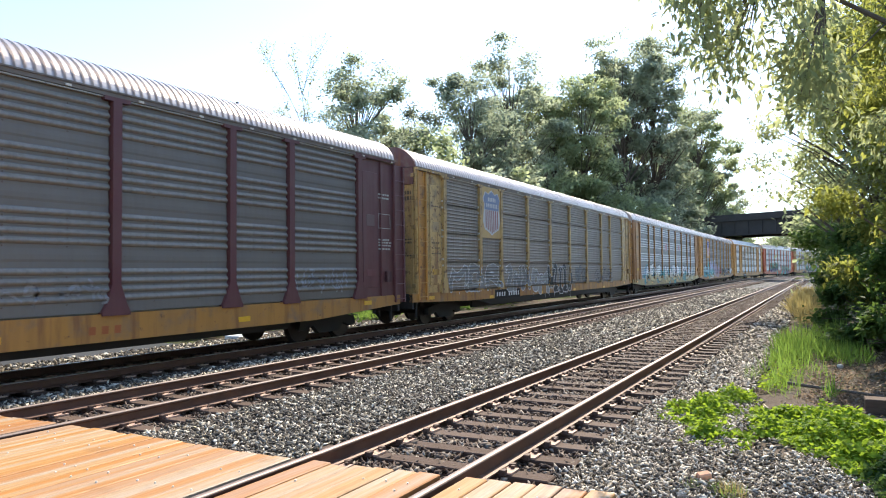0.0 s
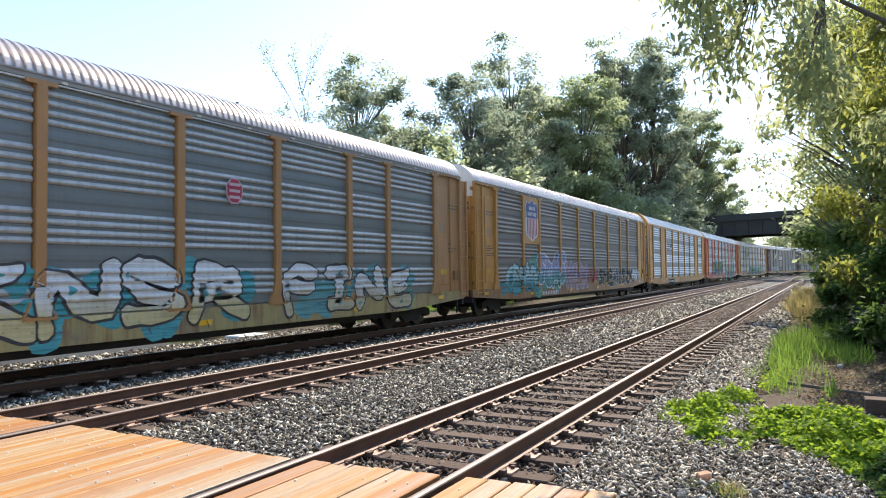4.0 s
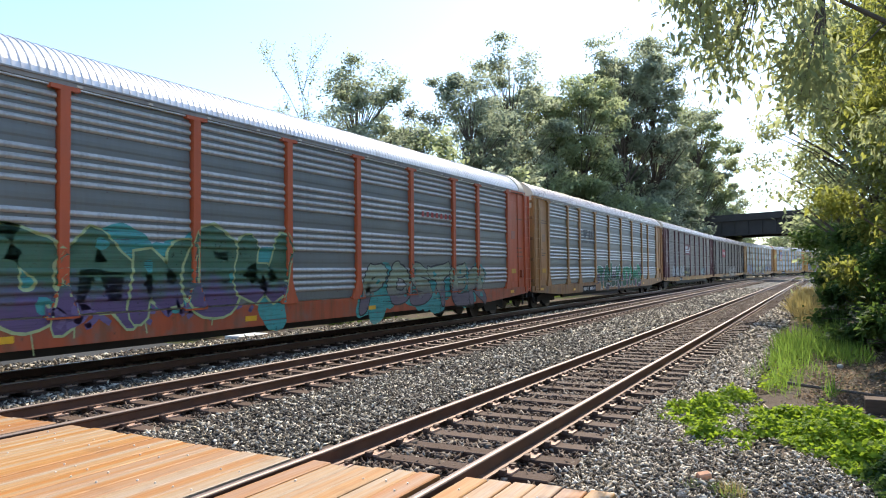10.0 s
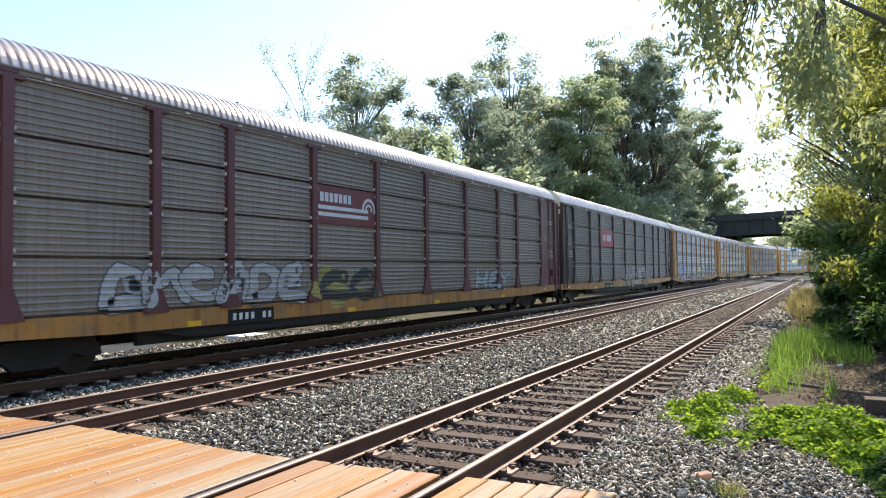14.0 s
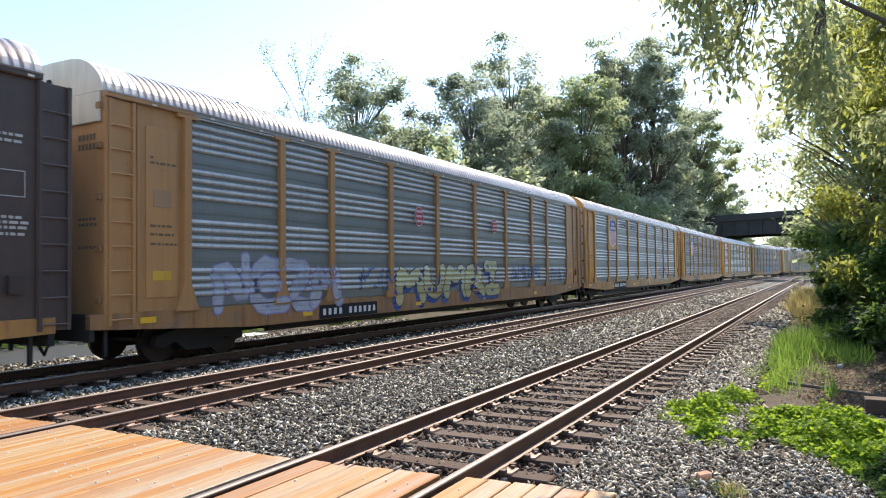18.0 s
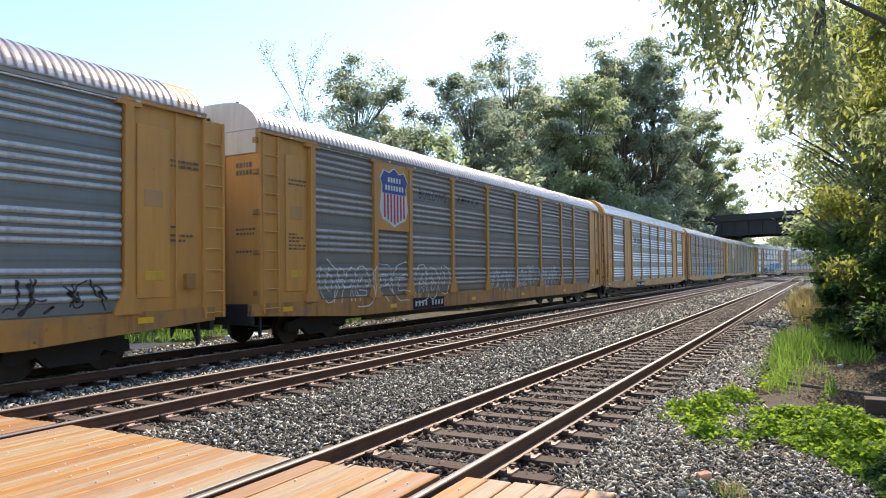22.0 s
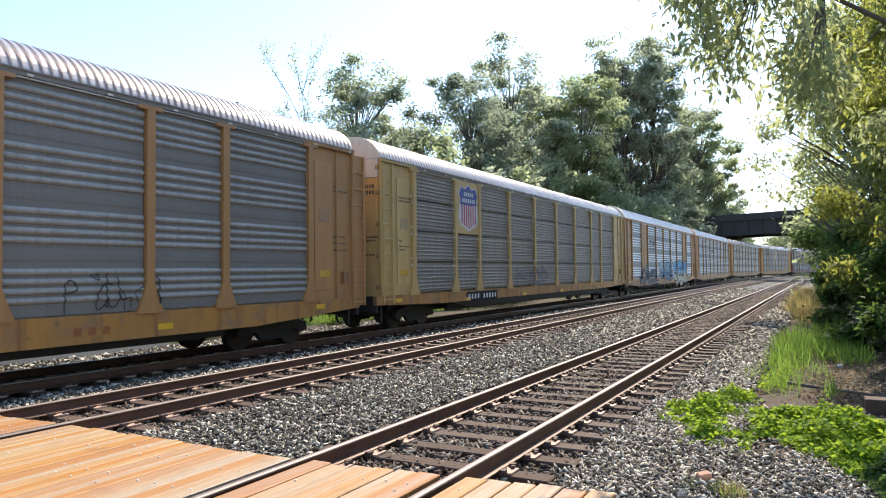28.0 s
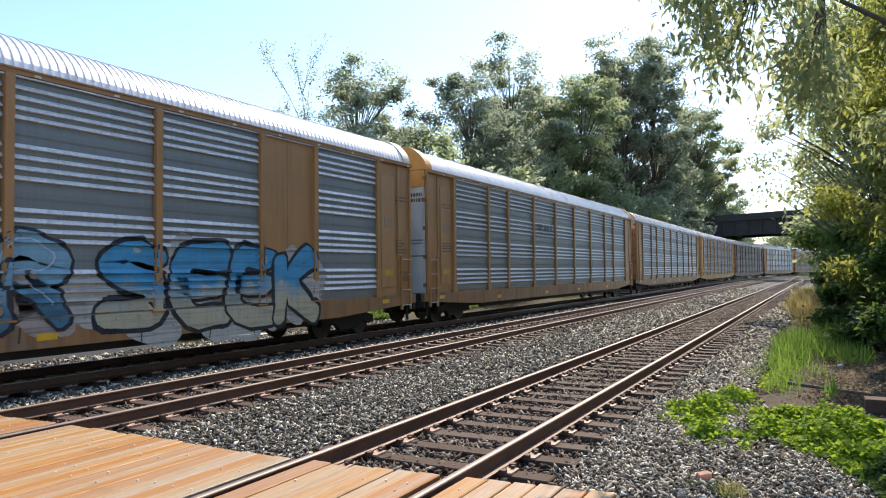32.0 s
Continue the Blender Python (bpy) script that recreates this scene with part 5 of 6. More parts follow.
    c = build_car(7, "rows", MAR, YEL, (0.30, 0.28, 0.26), "rib", CREAMC, "maroon auto rack car with yellow sill and grey screens", door=MAR, hood=0.2)
    graffiti(c, "BMCADE", 3.1, 1.12, 0.74, 5.3, (0.36, 0.36, 0.35), (0.09, 0.09, 0.09), None, 71, "pale grey graffiti letters", fat=1.1)
    graffiti(c, "CC", 9.1, 0.95, 0.72, 2.4, (0.05, 0.05, 0.05), (0.12, 0.11, 0.04), (0.34, 0.30, 0.09), 72, "black graffiti on a dull yellow patch")
    graffiti(c, "HEY", 17.8, 1.05, 0.62, 3.0, (0.30, 0.37, 0.38), (0.05, 0.05, 0.06), None, 73, "pale blue graffiti letters")
    sign_board(c, 9.18, 11.73, 2.96, 3.92, (0.16, 0.035, 0.035), white, True)
    bars(c, 6.2, 0.74, 7, 0.13, 0.18, white, "reporting_mark", back=(0.03, 0.03, 0.03))
    c = build_car(8, "rows", BRN, YEL, (0.26, 0.25, 0.235), "rib", CREAMC, "dark brown auto rack car with grimy screens and a red sign", hood=0.2)
    graffiti(c, "RHEST", 11.0, 0.72, 1.0, 6.2, (0.36, 0.33, 0.30), (0.14, 0.11, 0.09), (0.24, 0.12, 0.09), 81, "washed-out white and rust-red graffiti letters", low=(0.40, 0.35, 0.26))
    scrawl(c, 11.2, 0.8, 1.1, 6.5, (0.36, 0.33, 0.30), 82, "pale sprayed graffiti lines", 0.02)
    sign_board(c, 6.46, 9.00, 3.05, 3.98, (0.38, 0.03, 0.05), white, False)
    bars(c, 7.0, 0.70, 9, 0.14, 0.18, (0.5, 0.42, 0.25), "reporting_mark", back=(0.03, 0.03, 0.03))
    c = build_car(9, "screen", TAN, TAN, GREY_B, "rib", CREAMC, "tan auto rack car with grey-blue screens and yellow graffiti")
    graffiti(c, "MUMRI", 9.0, 0.86, 0.98, 7.2, (0.52, 0.50, 0.30), (0.05, 0.06, 0.10), (0.03, 0.07, 0.26), 91, "pale yellow graffiti letters on a blue shadow", low=(0.50, 0.45, 0.22), drop=True, fat=1.2)
    graffiti(c, "NEZM", 2.0, 0.95, 0.95, 4.2, (0.33, 0.34, 0.39), (0.21, 0.18, 0.31), None, 95, "faded pale graffiti letters with purple edges")
    scrawl(c, 7.0, 1.2, 0.75, 1.7, (0.10, 0.16, 0.34), 92, "blue sprayed tag", 0.03)
    scrawl(c, 17.4, 1.2, 0.9, 3.2, (0.08, 0.14, 0.32), 93, "blue sprayed tag", 0.03)
    scrawl(c, 21.5, 1.1, 0.9, 2.4, (0.08, 0.14, 0.32), 94, "blue sprayed tag", 0.03)
    octagon_emblem(c, 10.3, 3.43, 0.33)
    octagon_emblem(c, 15.85, 3.42, 0.30)
    bars(c, 5.6, 0.66, 11, 0.16, 0.2, white, "reporting_mark", back=(0.035, 0.03, 0.03))
    c = build_car(10, "screen", YEL, YEL, GREY_B, "rib", YEL, "yellow auto rack car with striped shield and black slogan", door=WHITEC)
    shield_emblem(c, 4.60, 6.29, 2.92, 4.84)
    lettering("slogan", c, "BUILDING", 6.85, 4.30, 0.30, (0.03, 0.035, 0.05), squeeze=0.86, label="black slogan lettering")
    lettering("slogan", c, "AMERICA", 9.35, 4.28, 0.30, (0.03, 0.035, 0.05), squeeze=0.86, label="black slogan lettering")
    graffiti(c, "N!", 14.45, 0.86, 0.95, 1.15, (0.46, 0.46, 0.45), (0.03, 0.03, 0.03), None, 101, "white graffiti letters outlined in black")
    graffiti(c, "NOSOR", 17.3, 0.85, 0.82, 3.6, (0.40, 0.31, 0.25), (0.03, 0.03, 0.03), None, 102, "dusty pink graffiti letters outlined in black")
    scrawl(c, 11.9, 1.0, 0.65, 1.3, black, 103, "thin black sprayed tag", 0.018)
    scrawl(c, 10.3, 1.1, 0.5, 1.0, black, 104, "thin black sprayed tag", 0.018)
    scrawl(c, 21.2, 1.1, 0.6, 2.6, black, 105, "thin black sprayed tag", 0.02)
    bars(c, 5.4, 0.66, 11, 0.18, 0.24, white, "reporting_mark", back=(0.035, 0.03, 0.03))
    c = build_car(11, "screen", YEL, YEL, GREY_M, "rib", CREAMC, "yellow auto rack car with shield, slogan and white graffiti")
    shield_emblem(c, 4.60, 6.29, 2.92, 4.84)
    lettering("slogan", c, "BUILDING", 6.95, 4.00, 0.30, (0.03, 0.035, 0.05), squeeze=0.86, label="black slogan lettering")
    lettering("slogan", c, "AMERICA", 9.5, 4.02, 0.30, (0.03, 0.035, 0.05), squeeze=0.86, label="black slogan lettering")
    for word, p, w, sd in (("OMB", 2.0, 2.2, 111), ("RE", 4.3, 1.9, 112), ("BOO", 6.5, 2.2, 113)):
        graffiti(c, word, p, 0.92, 0.85, w, None, (0.52, 0.52, 0.51), None, sd, "thin white sprayed bubble outlines")
    for p, w, sd in ((12.0, 2.0, 114), (14.5, 2.0, 115), (17.2, 2.0, 116)):
        scrawl(c, p, 0.95, 1.05, w, (0.55, 0.55, 0.54), sd, "thin white sprayed spiky letters", 0.028)
        scrawl(c, p, 0.95, 0.9, w, (0.42, 0.42, 0.41), sd + 20, "faded white sprayed line work", 0.05)
    bars(c, 6.6, 0.66, 9, 0.15, 0.2, pale, "reporting_mark", back=(0.04, 0.03, 0.03))
    c = build_car(13, "screen", TAN, YEL, GREY_M, "rib", YEL, "yellow auto rack car with grey screens and loop graffiti", hood=0.15)
    graffiti(c, "OOUDO", 10.5, 0.66, 1.05, 4.9, (0.16, 0.25, 0.33), (0.09, 0.10, 0.11), (0.24, 0.27, 0.16), 131, "faded blue and green bubble graffiti")
    scrawl(c, 18.2, 1.0, 0.95, 1.7, (0.05, 0.045, 0.04), 132, "thin black looping tag", 0.014)
    scrawl(c, 6.6, 1.2, 0.6, 1.5, (0.05, 0.045, 0.04), 133, "thin black looping tag", 0.012)
    bars(c, 18.3, 0.70, 3, 0.2, 0.17, (0.30, 0.10, 0.03), "sill_lettering")
    c = build_car(14, "rows", OLDYEL, YEL, GREY_D, "rib", CREAMC, "old yellow auto rack car with striped shield and dark screens", hood=0.5)
    shield_emblem(c, 4.60, 6.29, 3.02, 4.84)
    scrawl(c, 2.1, 1.3, 0.65, 2.2, (0.36, 0.37, 0.38), 141, "pale thin sprayed tag", 0.014)
    scrawl(c, 4.8, 1.3, 0.6, 1.2, (0.36, 0.37, 0.38), 142, "pale thin sprayed tag", 0.014)
    graffiti(c, "HOBO", 9.6, 1.15, 0.65, 3.6, (0.20, 0.18, 0.165), (0.22, 0.205, 0.19), None, 143, "faded pale grey graffiti letters")
    bars(c, 5.3, 0.74, 10, 0.18, 0.2, white, "reporting_mark", back=(0.04, 0.035, 0.03))
    bars(c, 20.0, 0.70, 3, 0.22, 0.2, (0.10, 0.05, 0.02), "sill_lettering")
    c = build_car(15, "seam", TAN, TAN, SILVER, "seam", CREAMC, "tan auto rack car with silver screens and blue graffiti", solids=(1, 7), door=WHITEC)
    graffiti(c, "KAOS", 3.7, 0.72, 0.85, 4.9, (0.055, 0.05, 0.065), (0.11, 0.20, 0.21), (0.05, 0.05, 0.06), 151, "dark smoky graffiti with teal edges")
    graffiti(c, "Y", 5.4, 1.35, 0.6, 0.9, (0.09, 0.25, 0.25), (0.03, 0.04, 0.04), None, 152, "teal graffiti letter")
    graffiti(c, "SKER", 9.9, 0.92, 1.15, 5.1, (0.16, 0.30, 0.38), (0.02, 0.02, 0.03), (0.33, 0.27, 0.24), 153, "blue graffiti letters outlined in black over pale clouds", low=(0.06, 0.17, 0.26), shine=(0.6, 0.6, 0.6), heavy=1.8)
    graffiti(c, "SEEK", 15.6, 0.66, 1.40, 5.8, (0.05, 0.25, 0.42), (0.015, 0.015, 0.02), (0.42, 0.40, 0.36), 154, "cream and blue graffiti letters outlined in black", low=(0.50, 0.44, 0.30), fat=0.95, heavy=1.7)
    slanted_emblem(c, 6.62, 8.90, 3.12, 3.80)
    bars(c, 7.3, 0.64, 10, 0.15, 0.18, pale, "reporting_mark", back=(0.04, 0.035, 0.03))
    c = build_car(16, "seam", TAN, TAN, GREY_B, "seam", YEL, "yellow-brown auto rack car with grey-blue screens", door=WHITEC)
    slanted_emblem(c, 9.2, 11.4, 3.3, 3.75)
    for i, (st, pa, pn) in enumerate((("screen", TAN, GREY_B), ("screen", YEL, GREY_M), ("screen", MAR, GREY_D), ("seam", TAN, GREY_B), ("screen", TAN, GREY_M), ("rows", BRN, GREY_D))):
        build_car(17 + i, st, pa, pa, pn, "seam" if st == "seam" else "rib", CREAMC, "weathered auto rack car far back in the train")


build_train()


# ---------------------------------------------------------------- plants
def leaf_mesh(name, centres, sizes, rng, mat, aspect=0.55, droop=0.0, fold=0.25):
    """Leaves as small folded blades round the given places."""
    n = len(centres)
    yaw = rng.uniform(0, 2 * math.pi, n)
    pit = rng.normal(-0.25 - droop, 0.55, n)
    rol = rng.uniform(-0.9, 0.9, n)
    d = np.stack([np.cos(yaw) * np.cos(pit), np.sin(yaw) * np.cos(pit), np.sin(pit)], 1)
    up = np.array([0, 0, 1.0])
    s = np.cross(d, up)
    s /= np.linalg.norm(s, axis=1, keepdims=True) + 1e-9
    nrm = np.cross(s, d)
    s2 = s * np.cos(rol)[:, None] + nrm * np.sin(rol)[:, None]
    n2 = np.cross(s2, d)
    L, Wd = sizes[:, None], (sizes * aspect)[:, None]
    a = centres
    b = centres + d * L * 0.45 + s2 * Wd * 0.5 + n2 * Wd * fold * 0.5
    c = centres + d * L
    e = centres + d * L * 0.45 - s2 * Wd * 0.5 + n2 * Wd * fold * 0.5
    v = np.stack([a, b, c, e], 1).reshape(-1, 3)
    f = (np.array([[0, 1, 2], [0, 2, 3]])[None] + (np.arange(n) * 4)[:, None, None]).reshape(-1, 3)
    me = bpy.data.meshes.new(name)
    me.vertices.add(len(v))
    me.vertices.foreach_set("co", v.ravel().astype(np.float32))
    me.loops.add(f.size)
    me.loops.foreach_set("vertex_index", f.ravel().astype(np.int32))
    me.polygons.add(len(f))
    me.polygons.foreach_set("loop_start", np.arange(0, f.size, 3, dtype=np.int32))
    me.update(calc_edges=True)
    me.materials.append(mat)
    return me


def tree(x, y, height, crown_r, low, leaves, leaf, mat, seed, label, trunk_r=0.25, lean=(0, 0), clumps=60, name="tree", category="tree", squash=1.0, droop=0.0, aspect=0.55, tight=0.16, extra=(), limb=None, share=0):
    """A tapered trunk, limbs to each clump and a crown of leaves between low and height."""
    rng = np.random.default_rng(seed)
    root = tagged(new(name), label, category)
    z0 = ground_height(x, y) - 0.1
    root.location = (x, y, z0)
    bm = bmesh.new()
    pts = [Vector((lean[0] * t * t + 0.12 * math.sin(3 * t + seed), lean[1] * t * t + 0.12 * math.cos(4 * t + seed), height * 0.93 * t)) for t in np.linspace(0, 1, 8)]
    for i in range(7):
        rod(bm, pts[i], pts[i + 1], trunk_r * (1 - i / 7.5), 8, trunk_r * (1 - (i + 1) / 7.5))
    cl = []
    lobes = []
    for i in range(max(6, clumps // 6)):
        u = (i + rng.uniform(0.1, 0.9)) / max(6, clumps // 6)
        r = crown_r * (0.35 + 0.65 * math.sin(math.pi * min(1, 0.20 + 0.68 * u)) ** 0.7) * rng.uniform(0.40, 0.95)
        a = i * 2.4 + rng.uniform(-0.7, 0.7)
        lobes.append((r * math.cos(a), r * math.sin(a), low + (height - low) * u, crown_r * rng.uniform(0.22, 0.42)))
    for i in range(clumps):
        lx, ly, lz, lr = lobes[i % len(lobes)]
        d = np.clip(rng.normal(0, 0.75, 3), -1.6, 1.6) * lr
        t = min(1.03, max(low, lz + d[2] * 0.9) / height)
        k = min(6, int(t * 7))
        c = Vector((lean[0] * t * t + lx + d[0], lean[1] * t * t + (ly + d[1]) * squash, t * height))
        cl.append(c)
        st = pts[max(1, k - 1)]
        mid = st.lerp(c, 0.55) + Vector((0, 0, 0.06 * r))
        rr = trunk_r * 0.28 * (1 - 0.6 * t) + 0.012
        rod(bm, st, mid, rr, 5, rr * 0.6)
        rod(bm, mid, c, rr * 0.6, 4, 0.006)
    origin = Vector((x, y, z0))
    if limb:
        tip = Vector(limb) - origin
        arm = [pts[3].lerp(tip, t) + Vector((0, 0, 0.5 * math.sin(math.pi * t))) for t in np.linspace(0, 1, 7)]
        for i in range(6):
            rod(bm, arm[i], arm[i + 1], 0.055 - 0.007 * i, 6, 0.048 - 0.007 * i)
        for e in extra:
            c = Vector(e) - origin
            near = min(arm[2:], key=lambda q: (q - c).length)
            rod(bm, near, c, 0.012, 4, 0.004)
    part("trunk", bm, BARK, root)
    weight = rng.gamma(1.6, 1.0, clumps)
    idx = rng.choice(clumps, leaves, p=weight / weight.sum())
    spread = rng.uniform(0.6, 1.4, clumps)[idx][:, None] * crown_r * tight
    cen = np.array([c[:] for c in cl])[idx] + np.clip(rng.normal(0, 1, (leaves, 3)), -2.0, 2.0) * spread * np.array([1, 1, 0.6])
    if limb:
        ex = np.array([(Vector(e) - origin)[:] for e in extra])
        cen = np.concatenate([cen, ex[rng.integers(0, len(ex), share)] + rng.normal(0, 0.2, (share, 3))])
        leaves += share
    me = leaf_mesh("crown", cen, np.concatenate([leaf * rng.uniform(0.6, 1.35, leaves - share), leaf * 1.25 * rng.uniform(0.6, 1.3, share)]), rng, mat, aspect, droop)
    hang("crown", me, root)
    return root


def along(px, dist_x):
    """The y at which the ray through a column of the picture meets the line x = dist_x."""
    a = math.atan((px - 784) / 1231.9) - PSI
    return dist_x / math.tan(a) if abs(a) > 1e-3 else 1e3


def sapling(x, y, height, seed, leaves, label):
    """A thin young tree that forks upwards into fine twigs with few leaves."""
    rng = random.Random(seed)
    root = tagged(new("sapling"), label, "tree")
    root.location = (x, y, ground_height(x, y) - 0.1)
    bm = bmesh.new()
    tips = []

    def grow(a, d, length, r, depth):
        p = a
        for i in range(3):
            d = (d + Vector((rng.uniform(-0.12, 0.12), rng.uniform(-0.12, 0.12), 0.04))).normalized()
            q = p + d * length / 3
            rod(bm, p, q, r * (1 - 0.15 * i), 5, r * (0.85 - 0.15 * i))
            p = q
            if depth >= 2:
                tips.append(p)
        if depth < 4:
            for i in range(rng.choice((2, 2, 3))):
                side = Vector((rng.uniform(-0.55, 0.55), rng.uniform(-0.55, 0.55), 0))
                grow(p, (d + side).normalized(), length * rng.uniform(0.5, 0.8), r * 0.58, depth + 1)
    grow(Vector((0, 0, 0)), Vector((0, 0, 1)), height * 0.42, 0.085, 0)
    part("trunk", bm, BARK, root)
    nr = np.random.default_rng(seed)
    cen = np.array([q[:] for q in tips])[nr.integers(0, len(tips), leaves)] + nr.normal(0, 0.16, (leaves, 3))
    hang("crown", leaf_mesh("crown", cen, 0.17 * nr.uniform(0.6, 1.3, leaves), nr, LEAF_FAR), root)


def build_far_trees():
    tree(-28, along(636, -28), 15.6, 3.9, 4.5, 24420, 0.257, LEAF_FAR, 1, "leafy broad green tree behind the freight train", 0.25, clumps=150, tight=0.11)
    tree(-28, along(700, -28), 12.6, 2.2, 4.5, 12928, 0.257, LEAF_MID, 2, "green tree standing behind the freight train", 0.2, clumps=80, tight=0.12)
    tree(-26.5, along(744, -26.5), 14.4, 1.25, 6, 6000, 0.22, LEAF_DARK, 3, "narrow dark ivy-clad tree behind the train", 0.22, clumps=60, tight=0.22)
    sapling(-27, along(575, -27), 13.2, 4, 950, "thin nearly bare sapling against the sky")
    sapling(-27, along(610, -27), 11.8, 5, 700, "thin sparse sapling with few leaves")
    sapling(-27.5, along(535, -27.5), 12.0, 6, 300, "thin twiggy sapling with a few leaves")
    tree(-27, along(838, -27), 18.5, 3.6, 4, 18674, 0.309, LEAF_IVY, 26, "dark ivy-clad tree behind the train", 0.3, clumps=130, tight=0.13)
    tree(-28, along(908, -28), 24.5, 5.4, 5, 17238, 0.34, LEAF_FAR, 7, "tall tree with a loose uneven green crown", 0.35, clumps=120, tight=0.10)
    tree(-27, along(890, -27), 17.5, 3.6, 3, 20111, 0.34, LEAF_FAR, 17, "dense green tree behind the train", 0.3, clumps=130, tight=0.13)
    tree(-27, along(985, -27), 23.0, 4.3, 3, 28730, 0.371, LEAF_MID, 8, "light green tree in the lineside wood", 0.3, clumps=150, tight=0.13)
    tree(-24, along(1035, -24), 23.0, 4.4, 3, 28730, 0.391, LEAF_MID, 9, "light green leafy tree in the lineside wood", 0.3, clumps=150, tight=0.13)
    tree(-31, along(950, -31), 23, 4.6, 2, 25857, 0.463, LEAF_MID, 18, "green tree deep in the lineside wood", 0.3, clumps=120, tight=0.14)
    tree(-28, along(1065, -28), 27, 4.6, 2, 22984, 0.515, LEAF_FAR, 19, "green tree deep in the lineside wood", 0.3, clumps=120, tight=0.14)
    tree(-23, along(1108, -23), 31.5, 5.6, 3, 31603, 0.452, LEAF_FAR, 10, "very tall dark green tree beside the bridge", 0.45, clumps=190, tight=0.10)
    tree(-21, along(1160, -21), 33.5, 6.2, 3, 43095, 0.473, LEAF_IVY, 11, "very tall broad dark green tree beside the bridge", 0.5, clumps=220, tight=0.11)
    tree(-25, along(1190, -25), 27, 6.0, 2, 25857, 0.617, LEAF_FAR, 20, "green tree deep in the wood by the bridge", 0.4, clumps=130, tight=0.14)
    tree(-18.5, along(1238, -18.5), 29.5, 5.2, 3, 34476, 0.494, LEAF_MID, 12, "tall green tree overhanging the bridge end", 0.45, clumps=190, tight=0.11)
    tree(-17.0, along(1268, -17.0), 21.5, 4.4, 1.0, 25857, 0.494, LEAF_FAR, 13, "green tree standing in front of the bridge end", 0.35, clumps=140, tight=0.12)
    rng = random.Random(8)
    for i in range(16):
        px = 790 + i * 30
        x = rng.uniform(-25, -21) if px < 1100 else rng.uniform(-21, -17.5)
        y = along(px, x)
        tree(x, y, rng.uniform(8, 12), rng.uniform(3.0, 4.0), 0.6, 5440, 0.39, LEAF_FAR if i % 3 else LEAF_MID, 30 + i, "dense green bush behind the train", 0.12, clumps=80, tight=0.14, name="bush", category="bush")


build_far_trees()


def build_right_trees():
    rr = random.Random(4)
    over = []
    while len(over) < 120:
        px, py = rr.uniform(1195, 1480), rr.uniform(-50, 300)
        low = 80 + (px - 1195) * 1.0 if px < 1310 else 195 if px < 1345 else 120 if px < 1395 else 235
        if py > low or (px > 1330 and py < 140 and rr.random() < 0.55):
            continue
        a, d = math.atan((px - 784) / 1231.9) - PSI, rr.uniform(9.4, 11.2)
        over.append((d * math.tan(a), d, EYE_Z + (470 - py) / 1231.9 * d * 1.12))
    tree(3.0, 12.8, 9.0, 2.1, 2.8, 17000, 0.135, LEAF_LIGHT, 50, "leafy tree with long yellow-green leaves overhanging the track", 0.16, clumps=110, droop=0.6, aspect=0.36, tight=0.11, extra=over, limb=(-1.4, 9.9, 5.95), share=4600)
    tree(2.5, 16.5, 9.8, 2.4, 1.8, 26000, 0.135, LEAF_NEAR, 51, "yellow-green leafy tree beside the near track", 0.16, clumps=130, droop=0.5, aspect=0.42, tight=0.12)
    tree(2.9, 24.0, 10, 2.8, 1.0, 24000, 0.18, LEAF_NEAR, 52, "leafy green tree with yellowing leaves beside the track", 0.18, clumps=130, droop=0.3, aspect=0.45, tight=0.13)
    tree(1.9, 32.0, 13.0, 3.4, 5.2, 24000, 0.19, LEAF_LIGHT, 53, "tall light green tree at the edge of the ballast", 0.22, clumps=200, droop=0.2, tight=0.12)
    tree(4.6, 19.5, 12, 3.0, 1.0, 20000, 0.2, LEAF_NEAR, 55, "dense green tree behind the lineside trees", 0.2, clumps=130, droop=0.3, aspect=0.45, tight=0.14)
    tree(3.8, 28.5, 12, 3.2, 1.0, 14000, 0.24, LEAF_MID, 56, "dense green tree behind the lineside trees", 0.2, clumps=130, tight=0.14)
    tree(3.4, 46.0, 14, 4.4, 0.8, 13000, 0.40, LEAF_MID, 54, "green tree farther along the track", 0.25, clumps=120, tight=0.13)
    for i, (x, y, h, r) in enumerate(((1.6, 14.5, 2.6, 1.0), (1.7, 19, 3.0, 1.4), (1.4, 24, 3.2, 1.5), (1.6, 30, 4.0, 2.0), (1.4, 37, 4.2, 2.0), (2.2, 56, 6, 3.0))):
        tree(x, y, h, r, 0.1, 11000, 0.085 + 0.0035 * y, LEAF_SHRUB, 60 + i, "dark green shrub below the lineside trees", 0.05, clumps=36, name="shrub", category="shrub")
    for i in range(12):
        c, th = beside(165 + i * 9, -11.0 - (i % 4) * 4.5)
        tree(c.x, c.y, 15 + i % 4, 5.5, 0.4, 4200, 0.6, LEAF_FAR if i % 2 else LEAF_MID, 120 + i, "green tree of the wood beyond the bridge", 0.25, clumps=50)
    # Out of view: trees added to darken what the car sides receive and mirror.
    for i, (x, y) in enumerate(((19, -26), (20, -10), (18, 4), (20, 18), (19, 34))):
        tree(x, y, 9 + i % 3, 4.5, 0.6, 5000, 0.6, LEAF_MID, 80 + i, "tall green tree added out of view to dim the car sides", 0.3, clumps=60)


build_right_trees()


